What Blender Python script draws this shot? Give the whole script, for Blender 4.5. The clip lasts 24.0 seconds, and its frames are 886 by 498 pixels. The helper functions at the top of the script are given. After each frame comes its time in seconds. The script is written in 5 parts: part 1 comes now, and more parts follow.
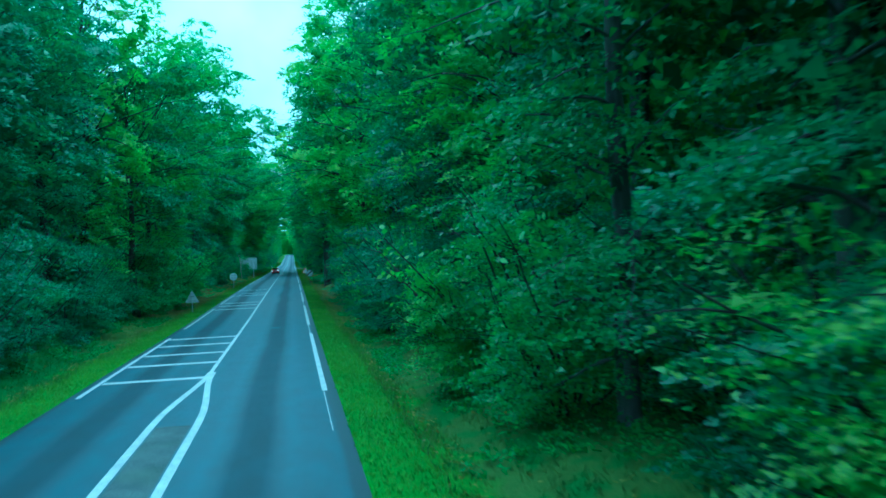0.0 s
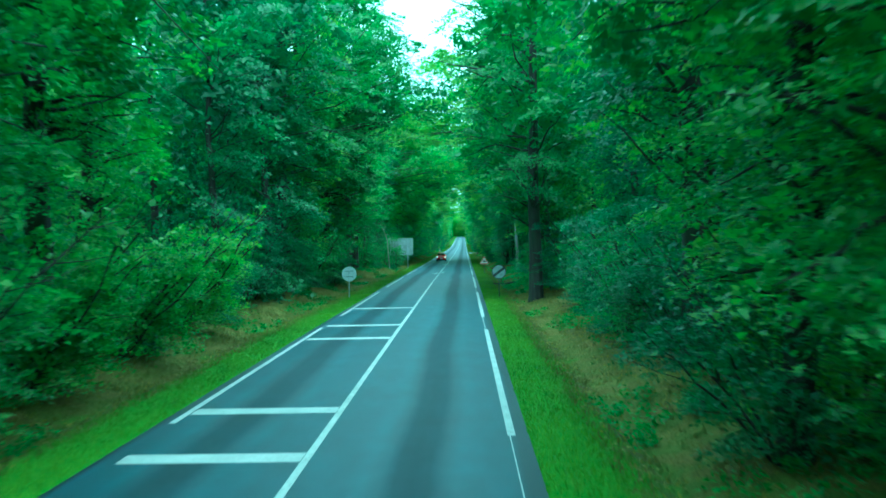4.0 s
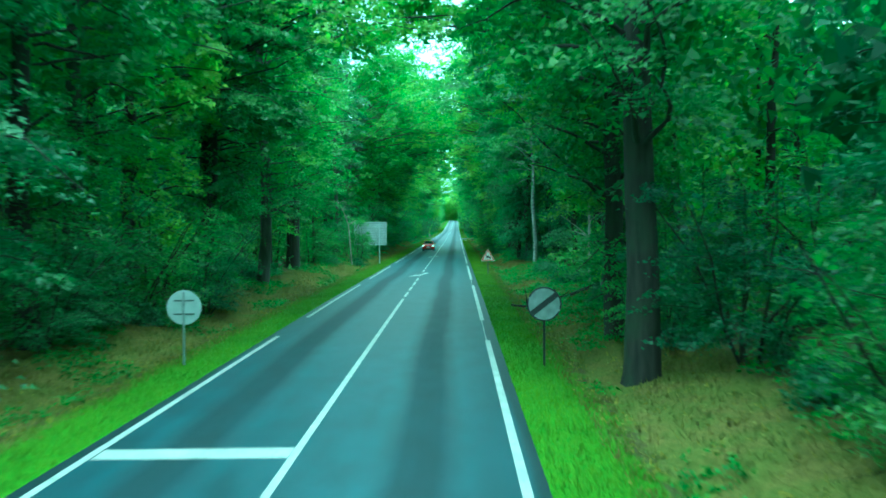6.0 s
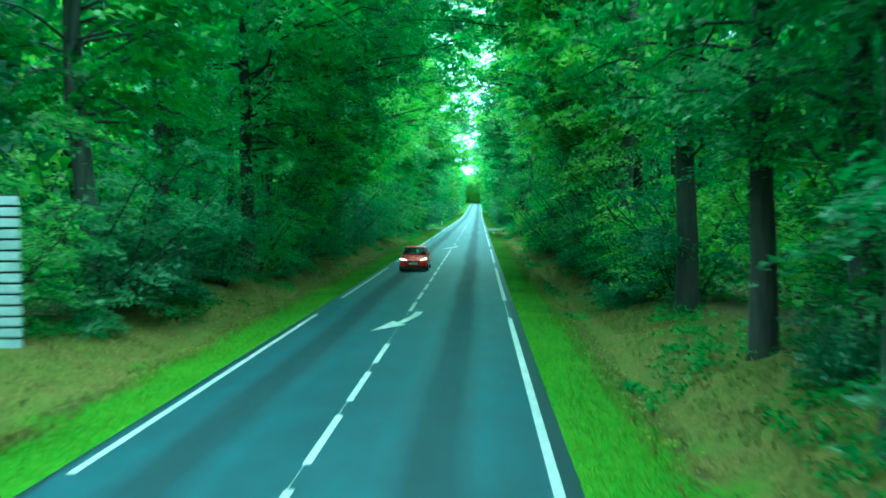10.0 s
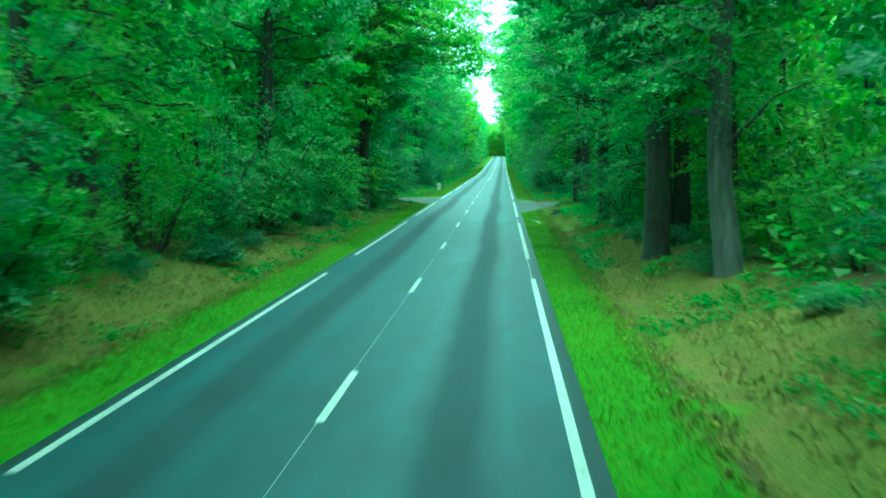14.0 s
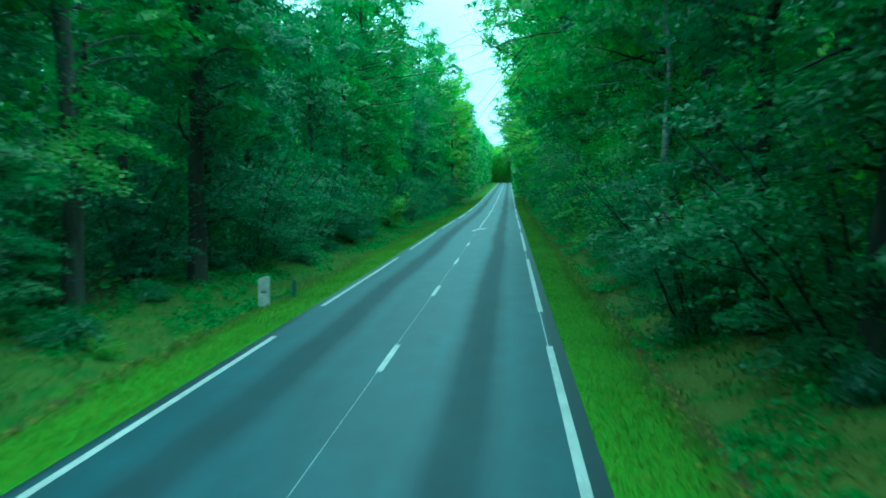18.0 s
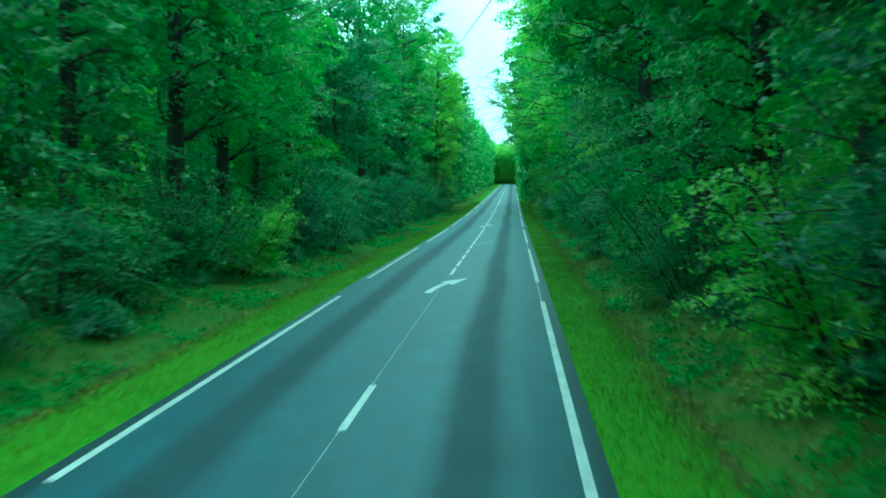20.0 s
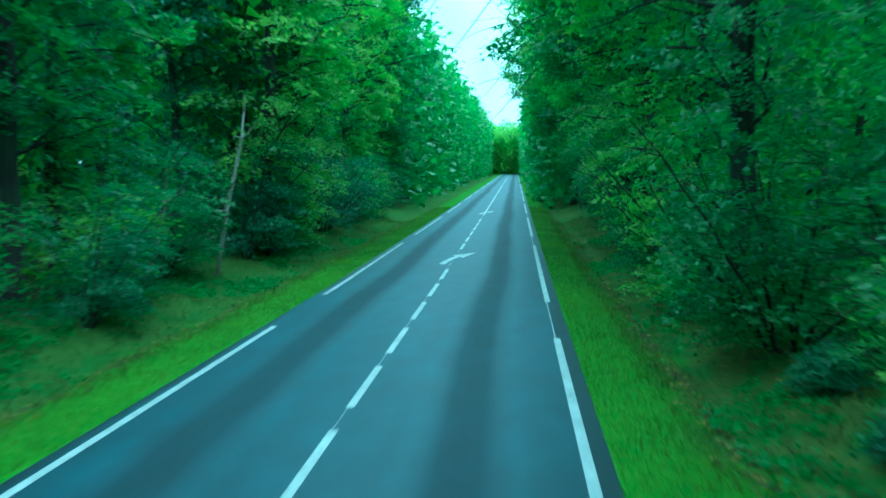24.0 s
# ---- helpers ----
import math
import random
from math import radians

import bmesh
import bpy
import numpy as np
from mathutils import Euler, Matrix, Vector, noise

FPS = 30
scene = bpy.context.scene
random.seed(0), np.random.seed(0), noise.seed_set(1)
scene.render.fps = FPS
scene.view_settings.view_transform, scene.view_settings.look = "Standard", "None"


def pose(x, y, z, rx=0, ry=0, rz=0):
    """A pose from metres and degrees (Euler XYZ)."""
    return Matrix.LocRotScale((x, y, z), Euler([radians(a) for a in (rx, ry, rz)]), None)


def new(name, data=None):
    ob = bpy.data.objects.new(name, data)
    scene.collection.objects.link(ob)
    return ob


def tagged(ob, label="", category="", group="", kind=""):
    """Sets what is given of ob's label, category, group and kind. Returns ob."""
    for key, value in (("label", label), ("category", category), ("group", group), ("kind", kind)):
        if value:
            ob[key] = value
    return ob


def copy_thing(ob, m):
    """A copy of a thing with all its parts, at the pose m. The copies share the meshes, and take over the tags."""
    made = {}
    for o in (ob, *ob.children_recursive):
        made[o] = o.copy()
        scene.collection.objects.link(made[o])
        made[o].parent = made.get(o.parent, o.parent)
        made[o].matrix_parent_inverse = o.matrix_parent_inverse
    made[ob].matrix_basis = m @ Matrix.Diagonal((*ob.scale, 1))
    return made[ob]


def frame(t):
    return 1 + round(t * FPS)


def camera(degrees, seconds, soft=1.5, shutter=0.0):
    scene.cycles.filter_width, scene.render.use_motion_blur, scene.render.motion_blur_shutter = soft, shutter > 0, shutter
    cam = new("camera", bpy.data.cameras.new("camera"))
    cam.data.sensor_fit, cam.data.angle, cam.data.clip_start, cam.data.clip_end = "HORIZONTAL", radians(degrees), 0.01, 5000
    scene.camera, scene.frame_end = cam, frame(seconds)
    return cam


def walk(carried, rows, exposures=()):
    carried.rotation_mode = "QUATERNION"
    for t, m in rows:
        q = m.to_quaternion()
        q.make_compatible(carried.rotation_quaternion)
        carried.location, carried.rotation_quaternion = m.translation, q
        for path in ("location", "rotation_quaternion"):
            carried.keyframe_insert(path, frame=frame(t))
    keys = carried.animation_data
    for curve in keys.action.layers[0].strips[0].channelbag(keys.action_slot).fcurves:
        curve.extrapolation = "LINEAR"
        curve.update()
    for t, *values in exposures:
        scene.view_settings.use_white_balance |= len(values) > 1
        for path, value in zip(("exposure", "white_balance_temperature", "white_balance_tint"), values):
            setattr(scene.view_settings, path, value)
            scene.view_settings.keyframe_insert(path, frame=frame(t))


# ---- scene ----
# ---- camera and its way along the forest road ----
cam = camera(50.1, 24.0, soft=1.65, shutter=0.32)
PATH = [
    (0, 2.737, 2.16, 3.619, 90.15, 2.21, -9.02),
    (0.5, 2.733, 8.92, 3.625, 90.64, 2.43, -8.56),
    (1, 2.729, 15.94, 3.631, 90.96, 2.65, -7.85),
    (1.5, 2.727, 23.21, 3.628, 91.12, 2.7, -7.47),
    (2, 2.726, 30.71, 3.615, 90.79, 2.5, -6.02),
    (2.5, 2.698, 38.4, 3.601, 90.12, 1.92, -2.96),
    (4.5, 2.592, 71.03, 3.591, 89.27, 0.39, 1.41),
    (5, 2.568, 79.59, 3.614, 88.94, 0.39, 1.17),
    (5.5, 2.548, 88.23, 3.637, 88.65, 0.29, 0.95),
    (6, 2.529, 97, 3.66, 88.45, 0.27, 0.82),
    (6.5, 2.499, 106.11, 3.675, 88.51, 0.37, 0.77),
    (7, 2.469, 115.35, 3.684, 88.47, 0.47, 0.89),
    (7.5, 2.466, 124.58, 3.694, 88.55, 0.47, 1.07),
    (8, 2.464, 133.92, 3.704, 88.39, 0.56, 1.33),
    (8.5, 2.462, 143.37, 3.701, 88.22, 0.73, 1.5),
    (9, 2.461, 152.92, 3.675, 87.97, 0.82, 1.68),
    (9.5, 2.458, 162.66, 3.649, 87.75, 0.55, 1.92),
    (10, 2.456, 172.49, 3.622, 87.45, 0.36, 2.17),
    (10.5, 2.471, 182.19, 3.596, 87.12, 0.27, 2.42),
    (12.5, 2.538, 221.85, 3.5, 85.6, 0.03, 3.07),
    (13, 2.555, 231.97, 3.498, 85.43, 0.19, 3.32),
    (13.5, 2.537, 242.35, 3.495, 85.28, 0.2, 3.42),
    (14, 2.519, 252.81, 3.493, 84.63, 0.11, 3.6),
    (14.5, 2.519, 263.36, 3.486, 84.89, 0.06, 3.7),
    (15, 2.52, 273.98, 3.471, 85.32, 0.08, 3.72),
    (15.5, 2.52, 284.66, 3.456, 85.75, 0.11, 3.74),
    (16, 2.52, 295.4, 3.441, 86.1, 0.06, 3.75),
    (16.5, 2.532, 306.09, 3.445, 86.11, 0.26, 3.91),
    (17, 2.543, 316.83, 3.465, 86.28, 0.22, 3.9),
    (17.5, 2.552, 327.62, 3.485, 86.37, 0.32, 3.9),
    (18, 2.56, 338.46, 3.505, 86.28, 0.42, 3.99),
    (18.5, 2.553, 349.33, 3.505, 86.45, 0.33, 4.07),
    (20.5, 2.522, 393.04, 3.536, 86.33, 0.19, 4.22),
    (21, 2.513, 403.98, 3.57, 86.25, 0.27, 4.22),
    (21.5, 2.52, 414.85, 3.604, 86.14, 0.25, 4.29),
    (22, 2.526, 425.69, 3.616, 86.27, 0.23, 4.28),
    (22.5, 2.538, 436.57, 3.607, 86.25, 0.16, 4.33),
    (23, 2.548, 447.39, 3.598, 86.4, 0.26, 4.29),
    (23.5, 2.543, 458.28, 3.59, 86.29, 0.13, 4.33),
    (24, 2.538, 469.09, 3.645, 85.84, 0.07, 4.37),
]
EXPOSURES = [
    (0.0, 0.55, 3200, -43), (2.0, 0.55, 3330, -50), (2.5, 0.75, 3450, -56), (4.5, 1.45, 3680, -61), (6.0, 1.6, 3900, -66), (7.0, 2.0, 4080, -65),
    (8.0, 1.7, 3600, -58), (9.0, 1.35, 3500, -45), (10.0, 2.0, 3900, -65), (13.0, 1.85, 4250, -82), (14.0, 1.78, 4250, -80), (15.0, 1.65, 4700, -87),
    (16.0, 1.25, 4150, -77), (17.0, 0.7, 3550, -54), (18.0, 0.72, 3750, -62), (21.0, 0.85, 3950, -69), (22.0, 0.85, 3720, -65), (23.0, 1.03, 3700, -61),
    (24.0, 0.92, 3480, -51),
]
walk(cam, [(t, pose(*p)) for t, *p in PATH], EXPOSURES)

# ---- light: an overcast sky above the trees ----
SUN_UP, SUN_TURN = 58.0, 168.0
world = bpy.data.worlds.new("overcast_sky")
scene.world = world
world.use_nodes = True
wn, wl = world.node_tree.nodes, world.node_tree.links
wn.clear()
w_out = wn.new("ShaderNodeOutputWorld")
w_bg = wn.new("ShaderNodeBackground")
w_sky = wn.new("ShaderNodeTexSky")
w_sky.sky_type = "NISHITA"
w_sky.sun_disc = False
w_sky.sun_elevation, w_sky.sun_rotation = radians(SUN_UP), radians(SUN_TURN)
w_co = wn.new("ShaderNodeTexCoord")
w_noise = wn.new("ShaderNodeTexNoise")
w_noise.inputs["Scale"].default_value = 3.5
w_noise.inputs["Detail"].default_value = 6.0
w_ramp = wn.new("ShaderNodeValToRGB")
w_ramp.color_ramp.elements[0].position, w_ramp.color_ramp.elements[0].color = 0.34, (5.3, 5.5, 6.1, 1)
w_ramp.color_ramp.elements[1].position, w_ramp.color_ramp.elements[1].color = 0.62, (12.3, 11.6, 11.5, 1)
w_mix = wn.new("ShaderNodeMix")
w_mix.data_type = "RGBA"
w_mix.inputs[0].default_value = 0.85
wl.new(w_co.outputs["Generated"], w_noise.inputs["Vector"])
wl.new(w_noise.outputs["Fac"], w_ramp.inputs["Fac"])
wl.new(w_sky.outputs["Color"], w_mix.inputs[6])
wl.new(w_ramp.outputs["Color"], w_mix.inputs[7])
# an overcast sky is about three times as bright overhead as near the horizon
w_sep = wn.new("ShaderNodeSeparateXYZ")
w_up = wn.new("ShaderNodeMath")
w_up.operation = "MULTIPLY_ADD"
w_up.inputs[1].default_value, w_up.inputs[2].default_value = 1.4, 1.0
w_cap = wn.new("ShaderNodeMath")
w_cap.operation = "MAXIMUM"
w_cap.inputs[1].default_value = 0.3
w_vec = wn.new("ShaderNodeVectorMath")
w_vec.operation = "SCALE"
wl.new(w_co.outputs["Generated"], w_sep.inputs[0])
wl.new(w_sep.outputs["Z"], w_up.inputs[0])
wl.new(w_up.outputs[0], w_cap.inputs[0])
wl.new(w_mix.outputs[2], w_vec.inputs[0])
wl.new(w_cap.outputs[0], w_vec.inputs["Scale"])
wl.new(w_vec.outputs[0], w_bg.inputs["Color"])
wl.new(w_bg.outputs["Background"], w_out.inputs["Surface"])
w_bg.inputs["Strength"].default_value = 0.13
sun = new("sun", bpy.data.lights.new("sun", "SUN"))
sun.data.energy, sun.data.angle, sun.data.color = 0.9, radians(30), (1.0, 0.96, 0.9)
sun.rotation_euler = (radians(90 - SUN_UP), 0, radians(180 - SUN_TURN))

# ---- lie of the land ----
ROAD_Z = [0.00, 0.03, -0.04, 0.07, 0.11, 0.00, -0.10, -0.11, -0.17, -0.09, -0.10, 0.02, -0.01, 0.24, 0.77, 1.41, 2.07, 2.73]
ROAD_Z0, ROAD_DZ = -20.0, 40.0
EDGE_L, EDGE_R = -3.21, 3.46          # edge lines
TAR_L, TAR_R = -3.50, 3.78            # edges of the asphalt


def road_z(y):
    """Height of the road along its length, smoothed between stations."""
    u = min(max((y - ROAD_Z0) / ROAD_DZ, 0.0), len(ROAD_Z) - 1.001)
    i, w = int(u), u - int(u)
    return ROAD_Z[i] * (1 - w) + ROAD_Z[i + 1] * w + (max(0.0, y - 660.0) * 0.016)


def track_half(x):
    """Near and far side of the gravel forest track at x, or None on the road."""
    if x > TAR_R - 0.4:
        k = 1 - min(max((x - TAR_R) / 5.0, 0.0), 1.0)
        return 331.9 - 14.4 * k ** 1.6, 334.4 + 6.0 * k ** 2
    if x < TAR_L + 0.4:
        k = 1 - min(max((TAR_L - x) / 5.0, 0.0), 1.0)
        out = max(0.0, TAR_L - 5.0 - x) * 0.25
        return 340.4 - 10.0 * k ** 1.8 + out, 344.2 + 1.5 * k + out
    return None


def on_track(x, y, margin=0.0):
    h = track_half(x)
    return h is not None and h[0] - margin < y < h[1] + margin


def ground_z(x, y):
    """Height of the ground: flat verge, shallow ditch, low bank, uneven forest floor."""
    z = road_z(y)
    d = x - TAR_R if x > 0 else TAR_L - x
    if d < 0:
        return z - 0.12
    bump = noise.noise((x * 0.22, y * 0.22, 3.0)) * 0.22 + noise.noise((x * 0.9, y * 0.9, 7.0)) * 0.06
    ditch = 0.22 * math.exp(-((d - 2.2) / 0.7) ** 2) if x > 0 else 0.15 * math.exp(-((d - 2.6) / 0.9) ** 2)
    steep = 0.42 + 0.38 * min(max((y - 168.0) / 12.0, 0.0), 1.0) * min(max((306.0 - y) / 16.0, 0.0), 1.0)
    bank = steep * min(max((d - 2.4) / 3.0, 0.0), 1.0)
    soft = min(d / 3.0, 1.0)
    k = 1.0
    h = track_half(x)
    if h is not None:
        out = max(h[0] - y, y - h[1])
        k = min(max(out / 2.5 + 0.1, 0.0), 1.0)
    return z - 0.03 - 0.04 * min(d, 1.0) + k * (bank - ditch + bump * soft)


# ---- materials ----
def material(name, build, **kw):
    m = bpy.data.materials.new(name)
    m.use_nodes = True
    n, l = m.node_tree.nodes, m.node_tree.links
    b = n["Principled BSDF"]
    build(n, l, b, **kw)
    return m


def put(n, kind, **values):
    node = n.new(kind)
    for k, v in values.items():
        node.inputs[k.replace("_", " ")].default_value = v
    return node


def ramp(n, l, source, stops):
    r = n.new("ShaderNodeValToRGB")
    e = r.color_ramp.elements
    while len(e) < len(stops):
        e.new(0.5)
    for i, (p, c) in enumerate(stops):
        e[i].position, e[i].color = p, (*c, 1)
    l.new(source, r.inputs["Fac"])
    return r.outputs["Color"]


def mixed(n, l, fac, a, b, mode="MIX"):
    m = n.new("ShaderNodeMix")
    m.data_type, m.blend_type = "RGBA", mode
    for sock, v in ((m.inputs[0], fac), (m.inputs[6], a), (m.inputs[7], b)):
        if isinstance(v, (int, float)):
            sock.default_value = v
        elif isinstance(v, tuple):
            sock.default_value = (*v, 1)
        else:
            l.new(v, sock)
    return m.outputs[2]


def place(n):
    return n.new("ShaderNodeNewGeometry").outputs["Position"]


def noisy(n, l, vector, scale, detail=4.0, stretch=None):
    if stretch:
        mp = n.new("ShaderNodeMapping")
        mp.inputs["Scale"].default_value = stretch
        l.new(vector, mp.inputs["Vector"])
        vector = mp.outputs["Vector"]
    t = put(n, "ShaderNodeTexNoise", Scale=scale, Detail=detail)
    l.new(vector, t.inputs["Vector"])
    return t.outputs["Fac"]


def maths(n, l, op, a, b=0.0, c=0.0):
    m = n.new("ShaderNodeMath")
    m.operation = op
    for sock, v in zip(m.inputs, (a, b, c)):
        if isinstance(v, (int, float)):
            sock.default_value = v
        else:
            l.new(v, sock)
    return m.outputs[0]


def bumped(n, l, b, height, strength=0.4, distance=0.02):
    bp = put(n, "ShaderNodeBump", Strength=strength, Distance=distance)
    l.new(height, bp.inputs["Height"])
    l.new(bp.outputs["Normal"], b.inputs["Normal"])


def asphalt_nodes(n, l, b):
    p = place(n)
    sep = n.new("ShaderNodeSeparateXYZ")
    l.new(p, sep.inputs[0])
    x = sep.outputs["X"]
    wob = maths(n, l, "MULTIPLY_ADD", noisy(n, l, p, 0.05), 0.7, -0.35)
    xw = maths(n, l, "ADD", x, wob)
    # in each lane a dark, oily strip between two paler, polished wheel tracks, their bluish sky sheen put into the
    # colour
    lane = maths(n, l, "ABSOLUTE", maths(n, l, "SUBTRACT", maths(n, l, "ABSOLUTE", xw), 1.86))
    strip = ramp(n, l, lane, [(0.0, (1, 1, 1)), (0.26, (0.9, 0.9, 0.9)), (0.46, (0.25, 0.25, 0.25)), (0.68, (0, 0, 0))])
    polish_sheen = ramp(n, l, lane, [(0.45, (0, 0, 0)), (0.78, (1, 1, 1)), (1.0, (0.35, 0.35, 0.35))])
    big = noisy(n, l, p, 0.6, 5.0, (1.0, 0.09, 1.0))
    blotch = noisy(n, l, p, 1.7, 5.0, (1.0, 0.4, 1.0))
    fine = noisy(n, l, p, 60.0, 3.0)
    base = ramp(n, l, big, [(0.3, (0.018, 0.033, 0.044)), (0.7, (0.031, 0.055, 0.071))])
    base = mixed(n, l, maths(n, l, "MULTIPLY", polish_sheen, 0.45), base, (0.038, 0.070, 0.090))
    base = mixed(n, l, maths(n, l, "MULTIPLY", strip, maths(n, l, "MULTIPLY_ADD", big, 0.9, 0.2)), base, (0.009, 0.016, 0.021))
    base = mixed(n, l, 0.8, base, ramp(n, l, blotch, [(0.32, (0.72, 0.72, 0.72)), (0.68, (1.22, 1.22, 1.22))]), "MULTIPLY")
    patch = ramp(n, l, noisy(n, l, p, 0.14, 3.0, (1.0, 0.35, 1.0)), [(0.55, (0, 0, 0)), (0.68, (1, 1, 1))])
    base = mixed(n, l, maths(n, l, "MULTIPLY", patch, 0.3), base, (0.024, 0.036, 0.044))
    # wheel tracks worn smooth by braking before the crossing
    y = sep.outputs["Y"]
    for xc, half, y0, y1 in ((0.92, 0.62, 308.6, 322.0), (2.62, 0.55, 308.8, 321.0), (0.86, 0.45, 286.6, 292.4), (1.7, 0.3, 52.4, 53.6)):
        across = ramp(n, l, maths(n, l, "DIVIDE", maths(n, l, "ABSOLUTE", maths(n, l, "SUBTRACT", x, xc)), half), [(0.45, (1, 1, 1)), (1.0, (0, 0, 0))])
        u = maths(n, l, "DIVIDE", maths(n, l, "SUBTRACT", maths(n, l, "MULTIPLY_ADD", blotch, 0.8, y), y0 + 0.4), y1 - y0)
        along = ramp(n, l, u, [(0.0, (0, 0, 0)), (0.02, (1, 1, 1)), (0.55, (0.8, 0.8, 0.8)), (1.0, (0, 0, 0))])
        base = mixed(n, l, maths(n, l, "MULTIPLY", maths(n, l, "MULTIPLY", across, along), 0.75), base, (0.050, 0.085, 0.105))
    rim = maths(n, l, "MAXIMUM", maths(n, l, "SUBTRACT", xw, 3.45), maths(n, l, "SUBTRACT", -3.28, xw))
    rim = ramp(n, l, maths(n, l, "MULTIPLY", rim, 4.0), [(0.1, (0, 0, 0)), (0.5, (1, 1, 1))])
    base = mixed(n, l, maths(n, l, "MULTIPLY", rim, 0.8), base, (0.009, 0.013, 0.017))
    grit = ramp(n, l, fine, [(0.3, (0.62, 0.62, 0.62)), (0.7, (1.25, 1.25, 1.25))])
    base = mixed(n, l, 0.8, base, grit, "MULTIPLY")
    l.new(base, b.inputs["Base Color"])
    rough = maths(n, l, "MULTIPLY_ADD", strip, 0.16, 0.54)
    l.new(rough, b.inputs["Roughness"])
    b.inputs["Specular IOR Level"].default_value = 0.32
    bumped(n, l, b, fine, 0.35, 0.006)


def paint_nodes(n, l, b):
    p = place(n)
    worn = ramp(n, l, noisy(n, l, p, 14.0, 6.0), [(0.30, (0.20, 0.20, 0.20)), (0.42, (0.40, 0.39, 0.38)), (1.0, (0.54, 0.52, 0.51))])
    dirt = ramp(n, l, noisy(n, l, p, 1.2, 3.0), [(0.3, (0.72, 0.72, 0.70)), (0.7, (1, 1, 1))])
    l.new(mixed(n, l, 1.0, worn, dirt, "MULTIPLY"), b.inputs["Base Color"])
    b.inputs["Roughness"].default_value = 0.55
    bumped(n, l, b, noisy(n, l, p, 45.0, 3.0), 0.3, 0.005)


def dry_stretch(n, l, y):
    """How much green the banks keep: little along the shaded middle of the road."""
    return ramp(n, l, maths(n, l, "MULTIPLY_ADD", y, 1 / 320.0, -0.1875), [(0.0, (1, 1, 1)), (0.09, (0.4, 0.4, 0.4)), (0.7, (0.4, 0.4, 0.4)), (0.8, (1, 1, 1))])


def soil_nodes(n, l, b):
    p = place(n)
    sep = n.new("ShaderNodeSeparateXYZ")
    l.new(p, sep.inputs[0])
    x = sep.outputs["X"]
    far = maths(n, l, "MAXIMUM", maths(n, l, "SUBTRACT", x, TAR_R), maths(n, l, "SUBTRACT", TAR_L, x))
    wob = maths(n, l, "MULTIPLY_ADD", noisy(n, l, p, 0.5, 4.0), 3.4, -1.7)
    d = maths(n, l, "ADD", far, wob)
    d = maths(n, l, "DIVIDE", d, 8.0)
    grass = ramp(n, l, noisy(n, l, p, 6.0, 6.0), [(0.3, (0.075, 0.145, 0.006)), (0.7, (0.115, 0.190, 0.008))])
    litter = ramp(n, l, noisy(n, l, p, 9.0, 8.0), [(0.3, (0.082, 0.070, 0.018)), (0.55, (0.135, 0.108, 0.028)), (0.75, (0.190, 0.145, 0.042))])
    green = ramp(n, l, noisy(n, l, p, 1.1, 4.0), [(0.36, (0, 0, 0)), (0.56, (1, 1, 1))])
    moist = ramp(n, l, maths(n, l, "MULTIPLY_ADD", sep.outputs["Y"], 1 / 45.0, -6.75), [(0.0, (0, 0, 0)), (1.0, (0.8, 0.8, 0.8))])
    moist = maths(n, l, "MAXIMUM", moist, ramp(n, l, maths(n, l, "MULTIPLY_ADD", sep.outputs["Y"], -1 / 40.0, 2.0), [(0.0, (0, 0, 0)), (1.0, (1, 1, 1))]))
    moist = maths(n, l, "MULTIPLY", moist, maths(n, l, "MULTIPLY_ADD", maths(n, l, "LESS_THAN", sep.outputs["X"], 0.0), 0.22, 0.78))
    green = maths(n, l, "MULTIPLY", green, dry_stretch(n, l, sep.outputs["Y"]))
    green = maths(n, l, "MAXIMUM", green, moist)
    herb = mixed(n, l, moist, (0.070, 0.112, 0.012), (0.048, 0.100, 0.013))
    bank = mixed(n, l, maths(n, l, "MULTIPLY", green, 0.92), litter, herb)
    deep = mixed(n, l, maths(n, l, "MULTIPLY", green, 0.5), (0.062, 0.048, 0.024), (0.042, 0.075, 0.016))
    c = mixed(n, l, ramp(n, l, d, [(0.18, (0, 0, 0)), (0.27, (1, 1, 1))]), grass, bank)
    c = mixed(n, l, ramp(n, l, d, [(0.55, (0, 0, 0)), (0.8, (1, 1, 1))]), c, deep)
    # bare brown earth along the shallow ditch
    ditch = maths(n, l, "ABSOLUTE", maths(n, l, "SUBTRACT", maths(n, l, "MULTIPLY_ADD", noisy(n, l, p, 1.6, 4.0), 0.8, far), 2.2))
    bare = maths(n, l, "MULTIPLY", ramp(n, l, ditch, [(0.08, (1, 1, 1)), (0.26, (0, 0, 0))]), ramp(n, l, noisy(n, l, p, 2.6, 4.0), [(0.42, (0, 0, 0)), (0.52, (0.85, 0.85, 0.85))]))
    bare = maths(n, l, "MULTIPLY", bare, ramp(n, l, maths(n, l, "MULTIPLY_ADD", sep.outputs["Y"], 1 / 40.0, -1.2), [(0.0, (0, 0, 0)), (1.0, (1, 1, 1))]))
    c = mixed(n, l, bare, c, (0.062, 0.046, 0.022))
    l.new(c, b.inputs["Base Color"])
    b.inputs["Roughness"].default_value = 0.95
    b.inputs["Specular IOR Level"].default_value = 0.08
    bumped(n, l, b, noisy(n, l, p, 18.0, 6.0), 0.8, 0.05)


